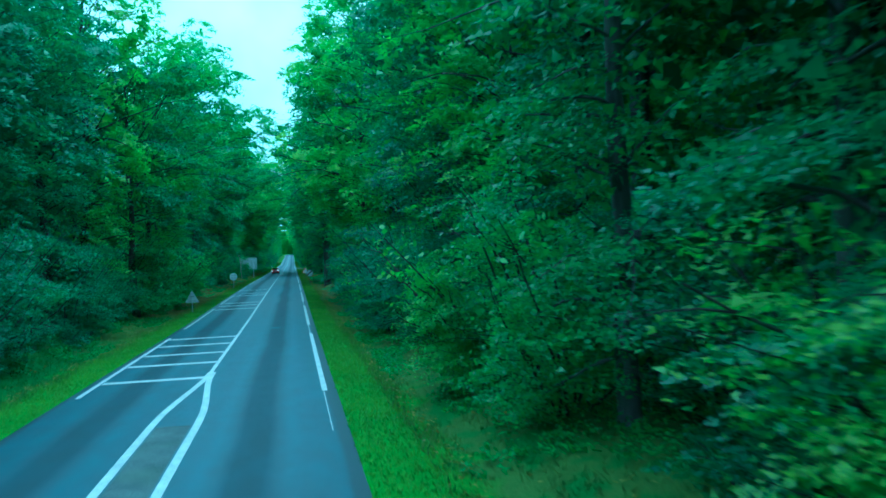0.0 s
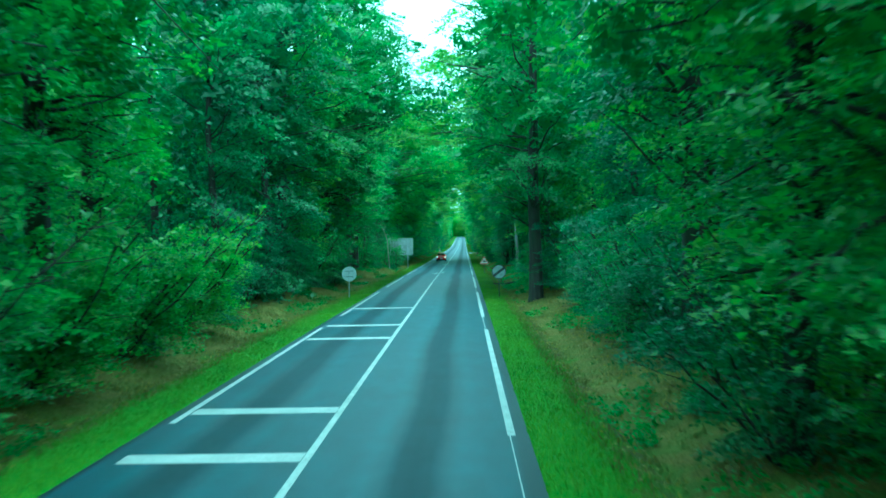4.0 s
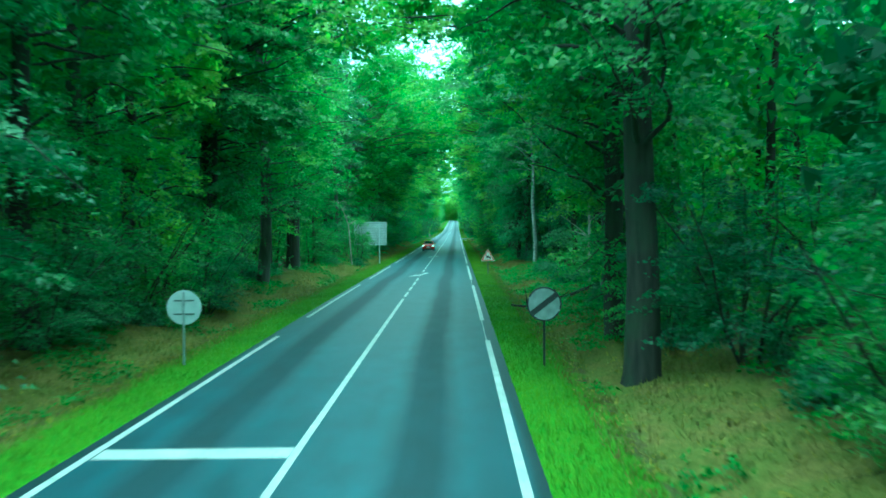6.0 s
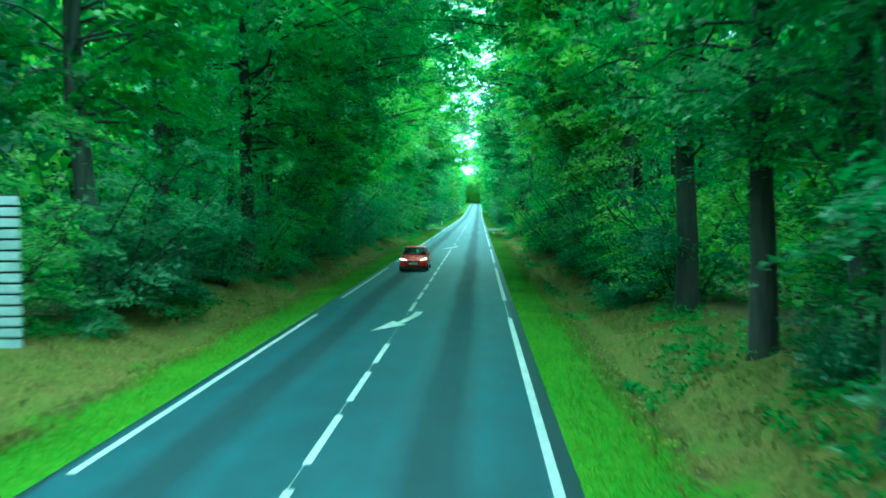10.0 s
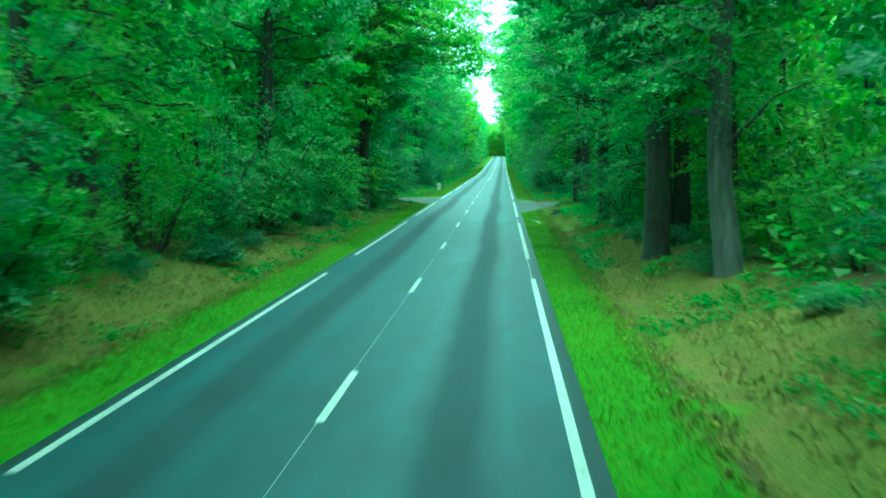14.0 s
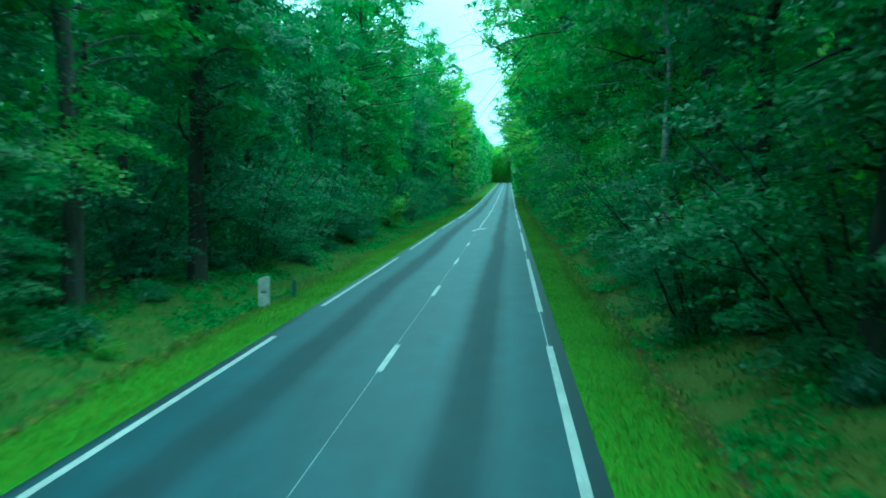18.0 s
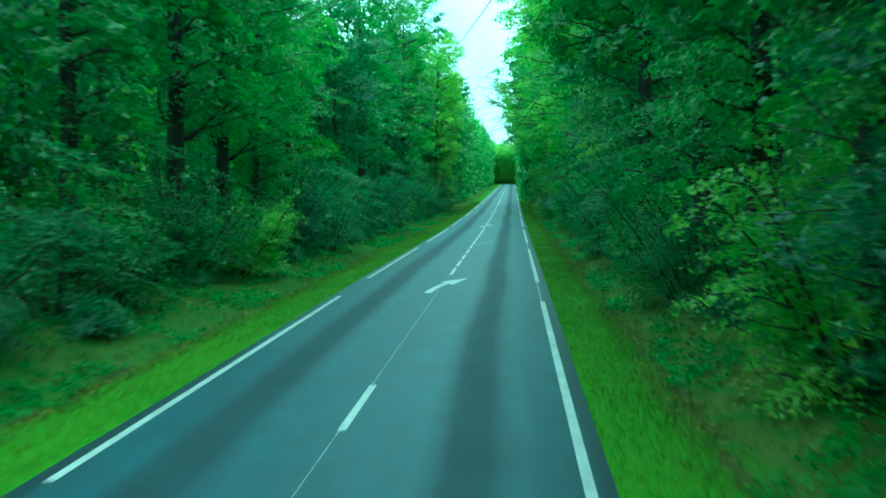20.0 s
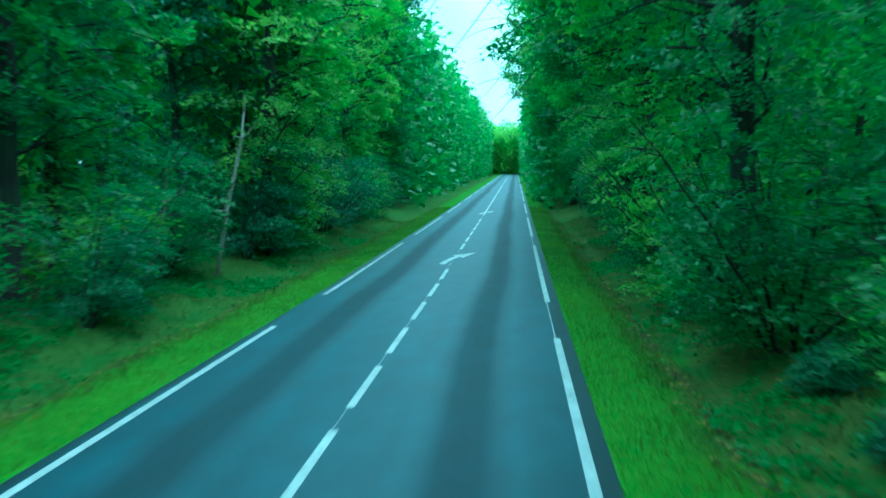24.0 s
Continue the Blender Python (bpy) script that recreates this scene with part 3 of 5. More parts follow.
def tree_kind(name, label, seed, height, reach, bole, radius, leafmat, barkmat, sprays, per, leaf, arch=0.0, top=0.95, sky=1.0, simple=False, lit=0.6, lean=0.0, inner=1500):
    """A broadleaved tree at a wood's edge: tapered trunk, limbs that each carry a tier of leaves, and shaded leaves within, fuller towards the light (+x)."""
    rng = np.random.default_rng(seed)
    trunk = [(0, 0, -0.4, radius * 1.6), (0, 0, 0.12, radius * 1.22)]
    x = y = 0.0
    for i in range(1, 11):
        f = i / 10
        x += rng.normal(0, 0.09) + lean * height * 0.1
        y += rng.normal(0, 0.09)
        trunk.append((x, y, f * height * top, radius * (1 - f) ** 0.75 + 0.03))
    tp = np.array(trunk)
    paths, leaves = [], []
    limbs = max(16, sprays // 6)

    def clear_of_road(p):
        rise = max(0.0, p[2] - 5.5)
        if arch > 7:
            return p[2] >= 10.0 or p[0] <= 2.4 + 0.5 * rise
        return p[0] <= 2.4 + (min(0.5 * rise, 4.4) if arch else min(0.3 * rise, 0.9))
    for i in range(limbs):
        f = bole + (1 - bole) * ((i + rng.uniform(0, 1)) / limbs)
        z = f * height * top
        px, py = np.interp(z, tp[:, 2], tp[:, 0]), np.interp(z, tp[:, 2], tp[:, 1])
        a = rng.normal(0, 0.75) if rng.uniform() < lit else rng.uniform(0, 2 * math.pi)
        g = (f - bole) / (1 - bole)
        r = reach * (0.6 + 0.65 * math.sin(math.pi * min(0.15 + g * 0.83, 1.0))) * rng.uniform(0.7, 1.1) * (1 + 0.2 * math.cos(a))
        rise = 0.30 + 0.75 * g
        if arch and z > 7.5:
            r += arch * max(0.0, math.cos(a)) * (1.2 - g)
            rise = 0.35 + 0.5 * g
        if math.cos(a) > 0 and z < 9.5:
            r = min(r, (1.9 + 0.55 * max(0.0, z - 5.5)) / max(math.cos(a), 0.4))
        limb = curve_path(rng, (px, py, z), (math.cos(a), math.sin(a), rise), r, radius * 0.20 * (1 - 0.7 * g) + 0.015, 0.008, 6, 0.06, 0.19)
        paths.append(limb)
        share = max(4, round(sprays / limbs * r / reach))
        if z > 6.0 and rng.uniform() < 0.75:
            leaf_clumps(rng, limb, r, share + 1, per, 1.2 * sky, clear_of_road, leaves)
        else:
            leaf_tier(rng, limb, share, per, 1.35 * sky, min(0.55 + 0.27 * r, 1.9), clear_of_road, leaves, 0.0 if simple else 7.0)
    c, w, u, k = (np.concatenate(v) for v in zip(*leaves))
    tv, tf = tubes([trunk], 7 if simple else 9)
    bv, bf = tubes(paths, 4)
    tv, tf = np.concatenate([tv, bv]), np.concatenate([tf, bf + len(tv)])
    root = new(name)
    piece("trunk", mesh_of("trunk", tv, tf, barkmat, True), root)
    lv = leaf_tris(rng, c, w, leaf * k, u, wide=0.42 if simple else 0.33)
    c = inner_leaves(rng, inner, height * top, bole + 0.04, reach * 0.62, reach * 0.25, tp)
    big = np.full((len(c), 1), 0.75) if simple else np.where(c[:, 2:] < 8.0, 0.26, 0.50)
    lv = np.concatenate([lv, leaf_tris(rng, c, rng.normal(0, 1, c.shape), big, None, 0.8, 0.42)])
    piece("crown", mesh_of("crown", lv, tris(len(lv)), leafmat), root)
    return tagged(root, label, "tree", "trees along the road")


def shrub_kind(name, label, seed, height, reach, leafmat, sprays, per, leaf, fine=False):
    """A many-stemmed bush that leans out to the light (+x), its side twigs carrying flat tiers of leaves."""
    rng = np.random.default_rng(seed)
    leaves, spines = [], []
    stems, tiers = 8, 5
    root = new(name)

    def low_and_near(p):
        return 0.08 < p[2] and p[0] < 2.4
    for i in range(stems):
        a = rng.normal(0, 1.0) if i % 3 else i * 2.4
        out = rng.uniform(0.2, 0.85)
        h = height * rng.uniform(0.6, 1.0)
        stem = curve_path(rng, (0.3 * math.cos(a), 0.3 * math.sin(a), -0.2), (math.cos(a) * out, math.sin(a) * out, 1.0), h * 1.1, 0.045, 0.010, 7, 0.05)
        twigs = [stem]
        sp = np.array(stem)
        for k in range(tiers):
            u = 0.12 + 0.86 * (k + rng.uniform(0, 1)) / tiers
            b = sp[min(int(u * 7), 7), :3]
            ang = rng.normal(0, 1.1) if rng.uniform() < 0.65 else rng.uniform(0, 2 * math.pi)
            r = reach * rng.uniform(0.35, 0.85) * (1.2 - 0.65 * u)
            way = (math.cos(ang) + 0.5 * math.cos(a), math.sin(ang) + 0.5 * math.sin(a), 0.35)
            twig = curve_path(rng, b, way, r, 0.014, 0.005, 4, 0.07)
            twigs.append(twig)
            leaf_tier(rng, twig, max(2, sprays // (stems * tiers)), per, 0.9, 0.30 + 0.22 * r, low_and_near, leaves, 9.0 if height > 2 else 0.0)
        tv, tf = tubes(twigs[:1], 5)
        bv, bf = tubes(twigs[1:], 3)
        piece("stem", mesh_of("stem", np.concatenate([tv, bv]), np.concatenate([tf, bf + len(tv)]), BARK, True), root)
        spines.append(sp)
    c, w, u, k = (np.concatenate(v) for v in zip(*leaves))
    c[:, 2] = np.maximum(c[:, 2], 0.04)
    grow = leaf_quads if fine else leaf_tris
    lv = grow(rng, c, w, leaf * k * (1.0 if fine else 1.15), u)
    c = np.concatenate([inner_leaves(rng, int(18 * height), sp[-1, 2], 0.08, reach * 0.36, 0.25, sp) for sp in spines])
    lv = np.concatenate([lv, grow(rng, c, rng.normal(0, 1, c.shape), 0.19, None, 0.8)])
    piece("foliage", mesh_of("foliage", lv, quads(len(lv)) if fine else tris(len(lv)), leafmat), root)
    return tagged(root, label, "shrub", "bushes along the forest edge")


TREES = [
    tree_kind("oak_tree", "tall dark-barked oak with a full green crown over the verge", 1, 21, 4.2, 0.20, 0.30, LEAF, BARK, 264, 50, 0.235),
    tree_kind("oak_tree", "tall oak with bright green leaves and low spreading limbs", 2, 19, 4.3, 0.13, 0.25, LEAF_BRIGHT, BARK, 264, 50, 0.23),
    tree_kind("beech_tree", "grey-barked beech with layered green leaves at the road's edge", 3, 23, 4.1, 0.13, 0.28, LEAF, BARK_PALE, 272, 50, 0.235),
    tree_kind("hornbeam_tree", "slender hornbeam with dark green leaves down to the ground", 4, 16, 3.6, 0.05, 0.17, LEAF_DARK, BARK, 256, 50, 0.225),
    tree_kind("beech_tree", "young beech with fresh green foliage reaching over the verge", 5, 18, 3.9, 0.06, 0.19, LEAF, BARK_PALE, 264, 50, 0.225),
    tree_kind("chestnut_tree", "broad green chestnut with heavy leaf layers beside the road", 6, 20, 4.6, 0.11, 0.27, LEAF_BRIGHT, BARK, 272, 50, 0.25),
]
ARCHES = [
    tree_kind("oak_tree", "old oak with long limbs arching over the road", 7, 21, 4.0, 0.26, 0.34, LEAF, BARK, 470, 40, 0.27, arch=9.0, inner=700),
    tree_kind("beech_tree", "tall beech whose bright crown closes over the road", 8, 22, 4.2, 0.22, 0.30, LEAF_BRIGHT, BARK_PALE, 470, 40, 0.27, arch=9.5, inner=700),
]
LEANS = [
    tree_kind("oak_tree", "leafy oak leaning out over the road's edge", 9, 20, 4.2, 0.16, 0.26, LEAF, BARK, 290, 50, 0.23, arch=5.4),
    tree_kind("chestnut_tree", "bright chestnut with a crown hanging over the verge", 10, 21, 4.4, 0.12, 0.27, LEAF_BRIGHT, BARK, 290, 50, 0.235, arch=5.2),
]
BACKS = [
    tree_kind("forest_tree", "straight forest oak with a bare dark trunk in the shade", 11, 22, 3.8, 0.30, 0.24, LEAF, BARK, 112, 14, 0.42, sky=1.5, simple=True, lit=0.2, inner=420),
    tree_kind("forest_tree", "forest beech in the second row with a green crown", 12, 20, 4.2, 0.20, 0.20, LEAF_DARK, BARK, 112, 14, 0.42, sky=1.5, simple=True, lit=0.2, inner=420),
    tree_kind("forest_tree", "thin forest tree with sparse bright leaves in the wood", 13, 17, 3.4, 0.10, 0.13, LEAF_BRIGHT, BARK, 112, 14, 0.38, sky=1.4, simple=True, lit=0.2, inner=350),
]
SHRUBS = [
    shrub_kind("hazel_bush", "dense green hazel bush on the bank beside the road", 21, 4.4, 2.4, LEAF, 112, 32, 0.16),
    shrub_kind("hornbeam_bush", "dark green hornbeam bush with layered twigs at the forest edge", 22, 5.2, 2.5, LEAF_DARK, 120, 32, 0.16),
    shrub_kind("beech_bush", "bright green young beech bush leaning out over the verge", 23, 3.8, 2.2, LEAF_BRIGHT, 104, 30, 0.15),
    shrub_kind("bramble_bush", "low dark bramble thicket under the trees", 24, 1.6, 1.7, LEAF_DARK, 64, 28, 0.13),
]
TALL = [
    shrub_kind("hazel_bush", "tall bright green hazel bush hanging over the verge", 25, 5.6, 2.6, LEAF_BRIGHT, 160, 30, 0.19, True),
    shrub_kind("hazel_bush", "tall green hazel bush with layered twigs near the road", 26, 5.4, 2.6, LEAF, 160, 30, 0.19, True),
]
BIRCH_TREE = tree_kind("birch_tree", "slim white-barked birch with light green leaves", 15, 17, 2.4, 0.38, 0.13, LEAF, BIRCH, 160, 40, 0.18, lean=0.045, inner=300)


def set_out(kind, x, y, turn, size, stretch=1.0):
    """Stands a plant on the ground, its fuller side turned to the road."""
    face = 180 if x > 0 else 0
    m = pose(x, y, ground_z(x, y), 0, 0, face + turn) @ Matrix.Diagonal((size, size, size * stretch, 1))
    return copy_thing(kind, m)


# plants set singly, stretch by stretch, some added only to block light: kind, x, y, turn, size
AT_START = [
    (TREES[1], 10.0, 31.0, 0, 0.85), (TALL[0], 8.3, 26.0, 0, 1.0), (TREES[3], 9.2, 11.0, 0, 1.1), (TREES[4], 8.8, 19.0, 20, 1.0),
    (TREES[3], 10.5, 27.0, 20, 1.2), (TALL[1], 8.2, 21.0, 20, 0.95), (SHRUBS[2], 9.4, 10.5, 0, 1.2), (SHRUBS[2], 7.3, 26.5, 10, 0.8),
    (SHRUBS[0], 9.0, 25.0, 30, 1.3), (TREES[3], 9.8, 37.5, 10, 1.0), (SHRUBS[1], 8.6, 38.0, 0, 0.8), (TREES[5], 10.2, 46.5, 0, 0.9), (TALL[0], 7.6, 48.5, 0, 0.75),
]
AT_HATCHING = [
    (TALL[1], -7.8, 65.5, 0, 1.1), (TALL[1], -7.7, 71.5, 30, 1.15), (TALL[1], -7.6, 78.0, -20, 1.05),
    (TALL[0], -8.0, 84.5, 0, 1.1), (TALL[0], -7.8, 90.0, 20, 1.05), (TREES[1], -9.6, 93.0, 0, 0.9), (TREES[3], 9.0, 43.0, -10, 1.0), (TREES[3], 9.2, 51.5, 10, 1.1), (TREES[5], 9.0, 60.0, 10, 1.0),
    (SHRUBS[1], 8.0, 47.0, 10, 1.1), (LEANS[0], -7.4, 66.0, 0, 0.85), (LEANS[1], -7.6, 75.0, 10, 0.9), (ARCHES[0], -8.6, 87.5, -10, 1.0), (LEANS[1], 7.6, 68.5, 0, 0.85), (LEANS[0], 7.6, 77.0, 10, 0.9), (TREES[5], 7.9, 73.0, 0, 1.1),
    (TREES[3], -9.4, 52.0, 0, 1.1), (TREES[3], -10.5, 44.0, 0, 1.2), (TREES[3], -10.8, 57.0, 0, 1.2), (TREES[3], -11.2, 67.0, 0, 1.2),
]
AT_SIGNS = [
    (TREES[0], 6.9, 119.3, 20, 1.25), (TREES[0], 7.2, 125.0, -40, 0.95), (TREES[0], -9.8, 127.2, 15, 1.0), (SHRUBS[3], 9.6, 114.0, 0, 0.8), (TALL[0], -8.3, 97.5, 0, 1.1),
    (SHRUBS[1], -8.6, 103.0, 30, 0.9), (TREES[3], -9.4, 108.0, 0, 1.1), (TREES[3], -10.6, 117.0, 0, 1.2), (TREES[3], 10.8, 103.0, 0, 1.15), (TREES[3], 11.2, 111.0, 0, 1.15),
    (TREES[3], 11.5, 95.0, 0, 1.2), (SHRUBS[1], 8.9, 99.0, 0, 0.95), (SHRUBS[1], 9.1, 105.0, 20, 0.9), (SHRUBS[0], 9.3, 110.0, 0, 0.9),
]
AT_BRANCH = [
    (TREES[0], 9.5, 138.2, 30, 1.1), (TREES[2], -8.2, 149.2, 10, 1.1), (TREES[0], -9.2, 165.6, 10, 1.0), (TREES[0], -12.0, 160.8, -30, 1.1), (BACKS[0], -12.6, 168.0, 0, 1.0), (BACKS[0], -12.0, 134.5, 0, 1.15), (ARCHES[0], 11.5, 152.0, 20, 1.1),
]
AT_BOARD = [
    (TREES[0], 8.4, 192.5, 0, 0.9), (TREES[3], 8.0, 180.6, 30, 0.9), (TREES[0], 8.5, 200.2, 15, 1.0), (TREES[2], -8.9, 186.6, 5, 0.7), (SHRUBS[0], -6.5, 182.6, 0, 0.72),
    (SHRUBS[3], -6.6, 181.2, 0, 0.6), (BIRCH_TREE, 8.74, 172.4, 0, 1.0), (TALL[1], -7.6, 183.4, 10, 0.9), (TREES[3], 12.4, 176.0, 10, 1.1), (TREES[3], 11.4, 168.5, 0, 1.1),
    (TREES[3], 12.8, 184.0, 0, 1.1), (ARCHES[0], 10.6, 180.0, 10, 1.0), (BACKS[0], 9.4, 188.0, 0, 1.0), (BACKS[0], 9.7, 183.0, 90, 0.9), (BACKS[0], 12.6, 161.0, 0, 1.15), (BACKS[0], 12.9, 167.5, 60, 1.15), (BACKS[1], 15.0, 172.0, 0, 1.1), (BACKS[1], 15.5, 181.0, 60, 1.1),
]
AT_TUNNEL = [
    (TREES[0], 7.7, 285.0, 20, 1.3), (TREES[2], 8.6, 278.6, 10, 1.15), (TALL[0], 7.8, 242.5, 0, 1.0), (TALL[1], 8.0, 247.0, 20, 0.95), (TALL[1], 8.0, 238.5, 0, 1.0),
    (TALL[1], -8.2, 266.0, 0, 1.0), (TALL[0], -8.0, 270.5, 0, 0.9),
]
AT_CROSSING = [
    (TREES[0], 8.3, 307.4, 50, 0.95), (TREES[0], 9.6, 297.5, 10, 1.05), (TREES[0], 8.8, 325.0, 30, 1.05), (TREES[0], -7.4, 320.2, 20, 1.3), (TREES[0], -12.6, 329.0, 20, 1.1),
    (TREES[0], -12.2, 303.0, 20, 1.0), (TREES[2], 12.5, 297.0, 0, 1.0), (SHRUBS[1], 20.0, 335.5, 0, 1.4), (TALL[1], 8.6, 315.0, 0, 0.5), (TALL[0], 9.4, 311.0, 0, 0.55),
]
# dark kinds beyond x 14 are added to keep light out behind the track
AT_BARRIER = [
    (SHRUBS[0], -7.6, 334.6, 0, 1.1), (SHRUBS[1], -9.4, 335.2, 40, 1.1),
    (TREES[0], 11.4, 339.6, 0, 1.1), (TREES[0], 9.7, 346.0, 20, 1.15), (TREES[0], 12.6, 344.0, 60, 1.1), (TREES[0], 13.5, 337.5, 90, 1.1), (BACKS[1], 15.5, 341.0, 0, 1.1),
    (BACKS[1], 17.0, 336.0, 40, 1.2), (BACKS[1], 14.8, 347.5, 80, 1.2), (BACKS[1], 18.5, 345.0, 120, 1.2), (SHRUBS[1], 19.5, 340.0, 0, 1.4),
]
AT_MILESTONE = [
    (TREES[0], -8.3, 370.7, 0, 1.0), (TREES[2], -9.6, 364.0, 0, 1.0), (TREES[3], 8.4, 361.0, 0, 1.1), (SHRUBS[1], 19.0, 350.0, 0, 1.4), (SHRUBS[1], 7.2, 362.0, 0, 0.9),
    (BIRCH_TREE, 7.2, 366.4, 20, 0.85), (TALL[0], -6.6, 352.5, 0, 0.19), (TALL[0], -7.6, 355.0, 90, 0.24), (TALL[0], -6.2, 358.5, 200, 0.17), (TALL[0], -8.6, 351.0, 60, 0.2),
]
AT_ARROWS = [
    (TALL[1], 7.9, 488.0, 0, 1.05), (TALL[0], 8.0, 494.0, 0, 1.0), (TALL[1], 7.9, 500.0, 0, 0.95),
    (TREES[3], 8.2, 441.5, 0, 1.0), (TREES[0], -9.1, 454.0, 5, 1.0), (TREES[1], -8.4, 475.6, -10, 1.1), (TREES[0], 7.6, 490.5, 15, 1.0), (TALL[1], 7.8, 412.0, 0, 0.9),
    (TALL[1], 8.2, 433.0, 0, 1.0), (TALL[1], 8.0, 462.0, 0, 0.9), (TALL[0], -8.2, 418.0, 0, 0.8), (TREES[1], -7.7, 508.0, 0, 1.1), (TREES[1], -8.0, 514.0, 0, 1.1),
]
PLACED = AT_START + AT_HATCHING + AT_SIGNS + AT_BRANCH + AT_BOARD + AT_TUNNEL + AT_CROSSING + AT_BARRIER + AT_MILESTONE + AT_ARROWS
# oaks whose limbs meet the others over the road
INFILL = [(ARCHES[0], 9.4, 290.0, 10, 0.95), (ARCHES[0], -9.0, 141.0, 0, 1.0)]
# bushes that crowd the verge after the start, the first three darkened by their leaf kind
INFILL += [(SHRUBS[1], 7.7, 41.0, 10, 0.85), (SHRUBS[1], 7.4, 46.5, 60, 0.85), (SHRUBS[1], 7.4, 52.5, -30, 0.85), (SHRUBS[2], 7.2, 58.0, 0, 0.8), (SHRUBS[1], 7.3, 63.5, 20, 0.8), (SHRUBS[0], 7.5, 70.0, 80, 0.8), (SHRUBS[1], 7.6, 77.0, -50, 0.75)]
rng = random.Random(5)
fixed = [(x, y, 2.4) for _, x, y, _, _ in PLACED]
taken = {}
for kind, x, y, turn, size in PLACED + INFILL:
    set_out(kind, x, y, turn, size)


def free(layer, x, y, gap, clear):
    """Is there room for another plant of this layer, off the track and clear of the signs?"""
    if on_track(x, y, 2.2) or (-13.5 < x < -4 and 340 < y < 352) or (-8.5 < x < -3 and 176 < y < 187):
        return False
    c = int(y // 8)
    near = [p for k in (c - 1, c, c + 1) for p in taken.get((layer, k), ())]
    return all((x - a) ** 2 + (y - b) ** 2 > gap ** 2 for a, b in near) and all((x - a) ** 2 + (y - b) ** 2 > clear ** 2 for a, b, _ in fixed)


# stretches where the wood stands open down to the trunks: side, from, to
OPEN = [(1, 8, 24), (1, 29, 39), (1, 334, 352), (1, 98, 112), (1, 128, 200), (1, 262, 300), (1, 306, 332), (-1, 140, 168), (-1, 360, 376)]


# stretches where darker leaf kinds paint in the deep shade, and stretches kept to brighter kinds: side, from, to
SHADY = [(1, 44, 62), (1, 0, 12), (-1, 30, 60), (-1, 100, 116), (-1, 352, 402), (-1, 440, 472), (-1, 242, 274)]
BRIGHTENED = [(1, 304, 332), (1, 466, 530), (1, 360, 384), (1, 130, 160), (-1, 272, 335), (-1, 150, 176)]
# clearings between known trunks: x, y, radius
CLEAR = [(9.5, 345.5, 7.5), (8.8, 316.0, 6.0), (7.8, 113.0, 4.8), (8.4, 151.9, 2.2), (9.8, 166.0, 9.5), (8.4, 142.5, 2.6), (9.0, 273.0, 3.2)]

# gaps in the front row where no trunk stands: x, y
FELLED = [(8.0, 269.3), (9.6, 154.1)]


def edge_row(layer, side, y0, y1, step, near, spread, kinds, sizes, gap, turn=35, clear=1.0):
    y = y0
    while y < y1:
        yy = y + rng.uniform(-0.45, 0.45) * step
        x = side * (near + rng.uniform(0, spread))
        if layer == "tree" and yy < 60 and near < 10:
            x += 1.5 * side
        if side < 0 and yy > 335 and layer == "tree":
            x -= 1.3
        pick = kinds
        if layer in ("bush", "low") and abs(x) < 10.4 and any(s == side and a < yy < b for s, a, b in OPEN):
            x = side * rng.uniform(10.4, 13.0) if layer == "bush" else x + side * 1.0
            pick = kinds if layer == "bush" else SHRUBS[3:]
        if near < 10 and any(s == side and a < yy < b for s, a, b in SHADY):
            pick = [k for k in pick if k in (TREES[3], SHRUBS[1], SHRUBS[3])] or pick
        if near < 10 and any(s == side and a < yy < b for s, a, b in BRIGHTENED):
            pick = [k for k in pick if k not in (TREES[3], SHRUBS[1], SHRUBS[3])] or pick
        if layer in ("tree", "bush") and near < 10 and any((x - a) ** 2 + (yy - b) ** 2 < r * r for a, b, r in CLEAR):
            y += step
            continue
        if free(layer, x, yy, gap, clear):
            taken.setdefault((layer, int(yy // 8)), []).append((x, yy))
            plant = (rng.choice(pick), x, yy, rng.uniform(-turn, turn), min(rng.uniform(*sizes), 1.0 if near < 10 and yy < 60 else 9.0), rng.uniform(0.9, 1.12))
            if layer != "tree" or all((x - a) ** 2 + (yy - b) ** 2 > 1 for a, b in FELLED):
                set_out(*plant)
        y += step


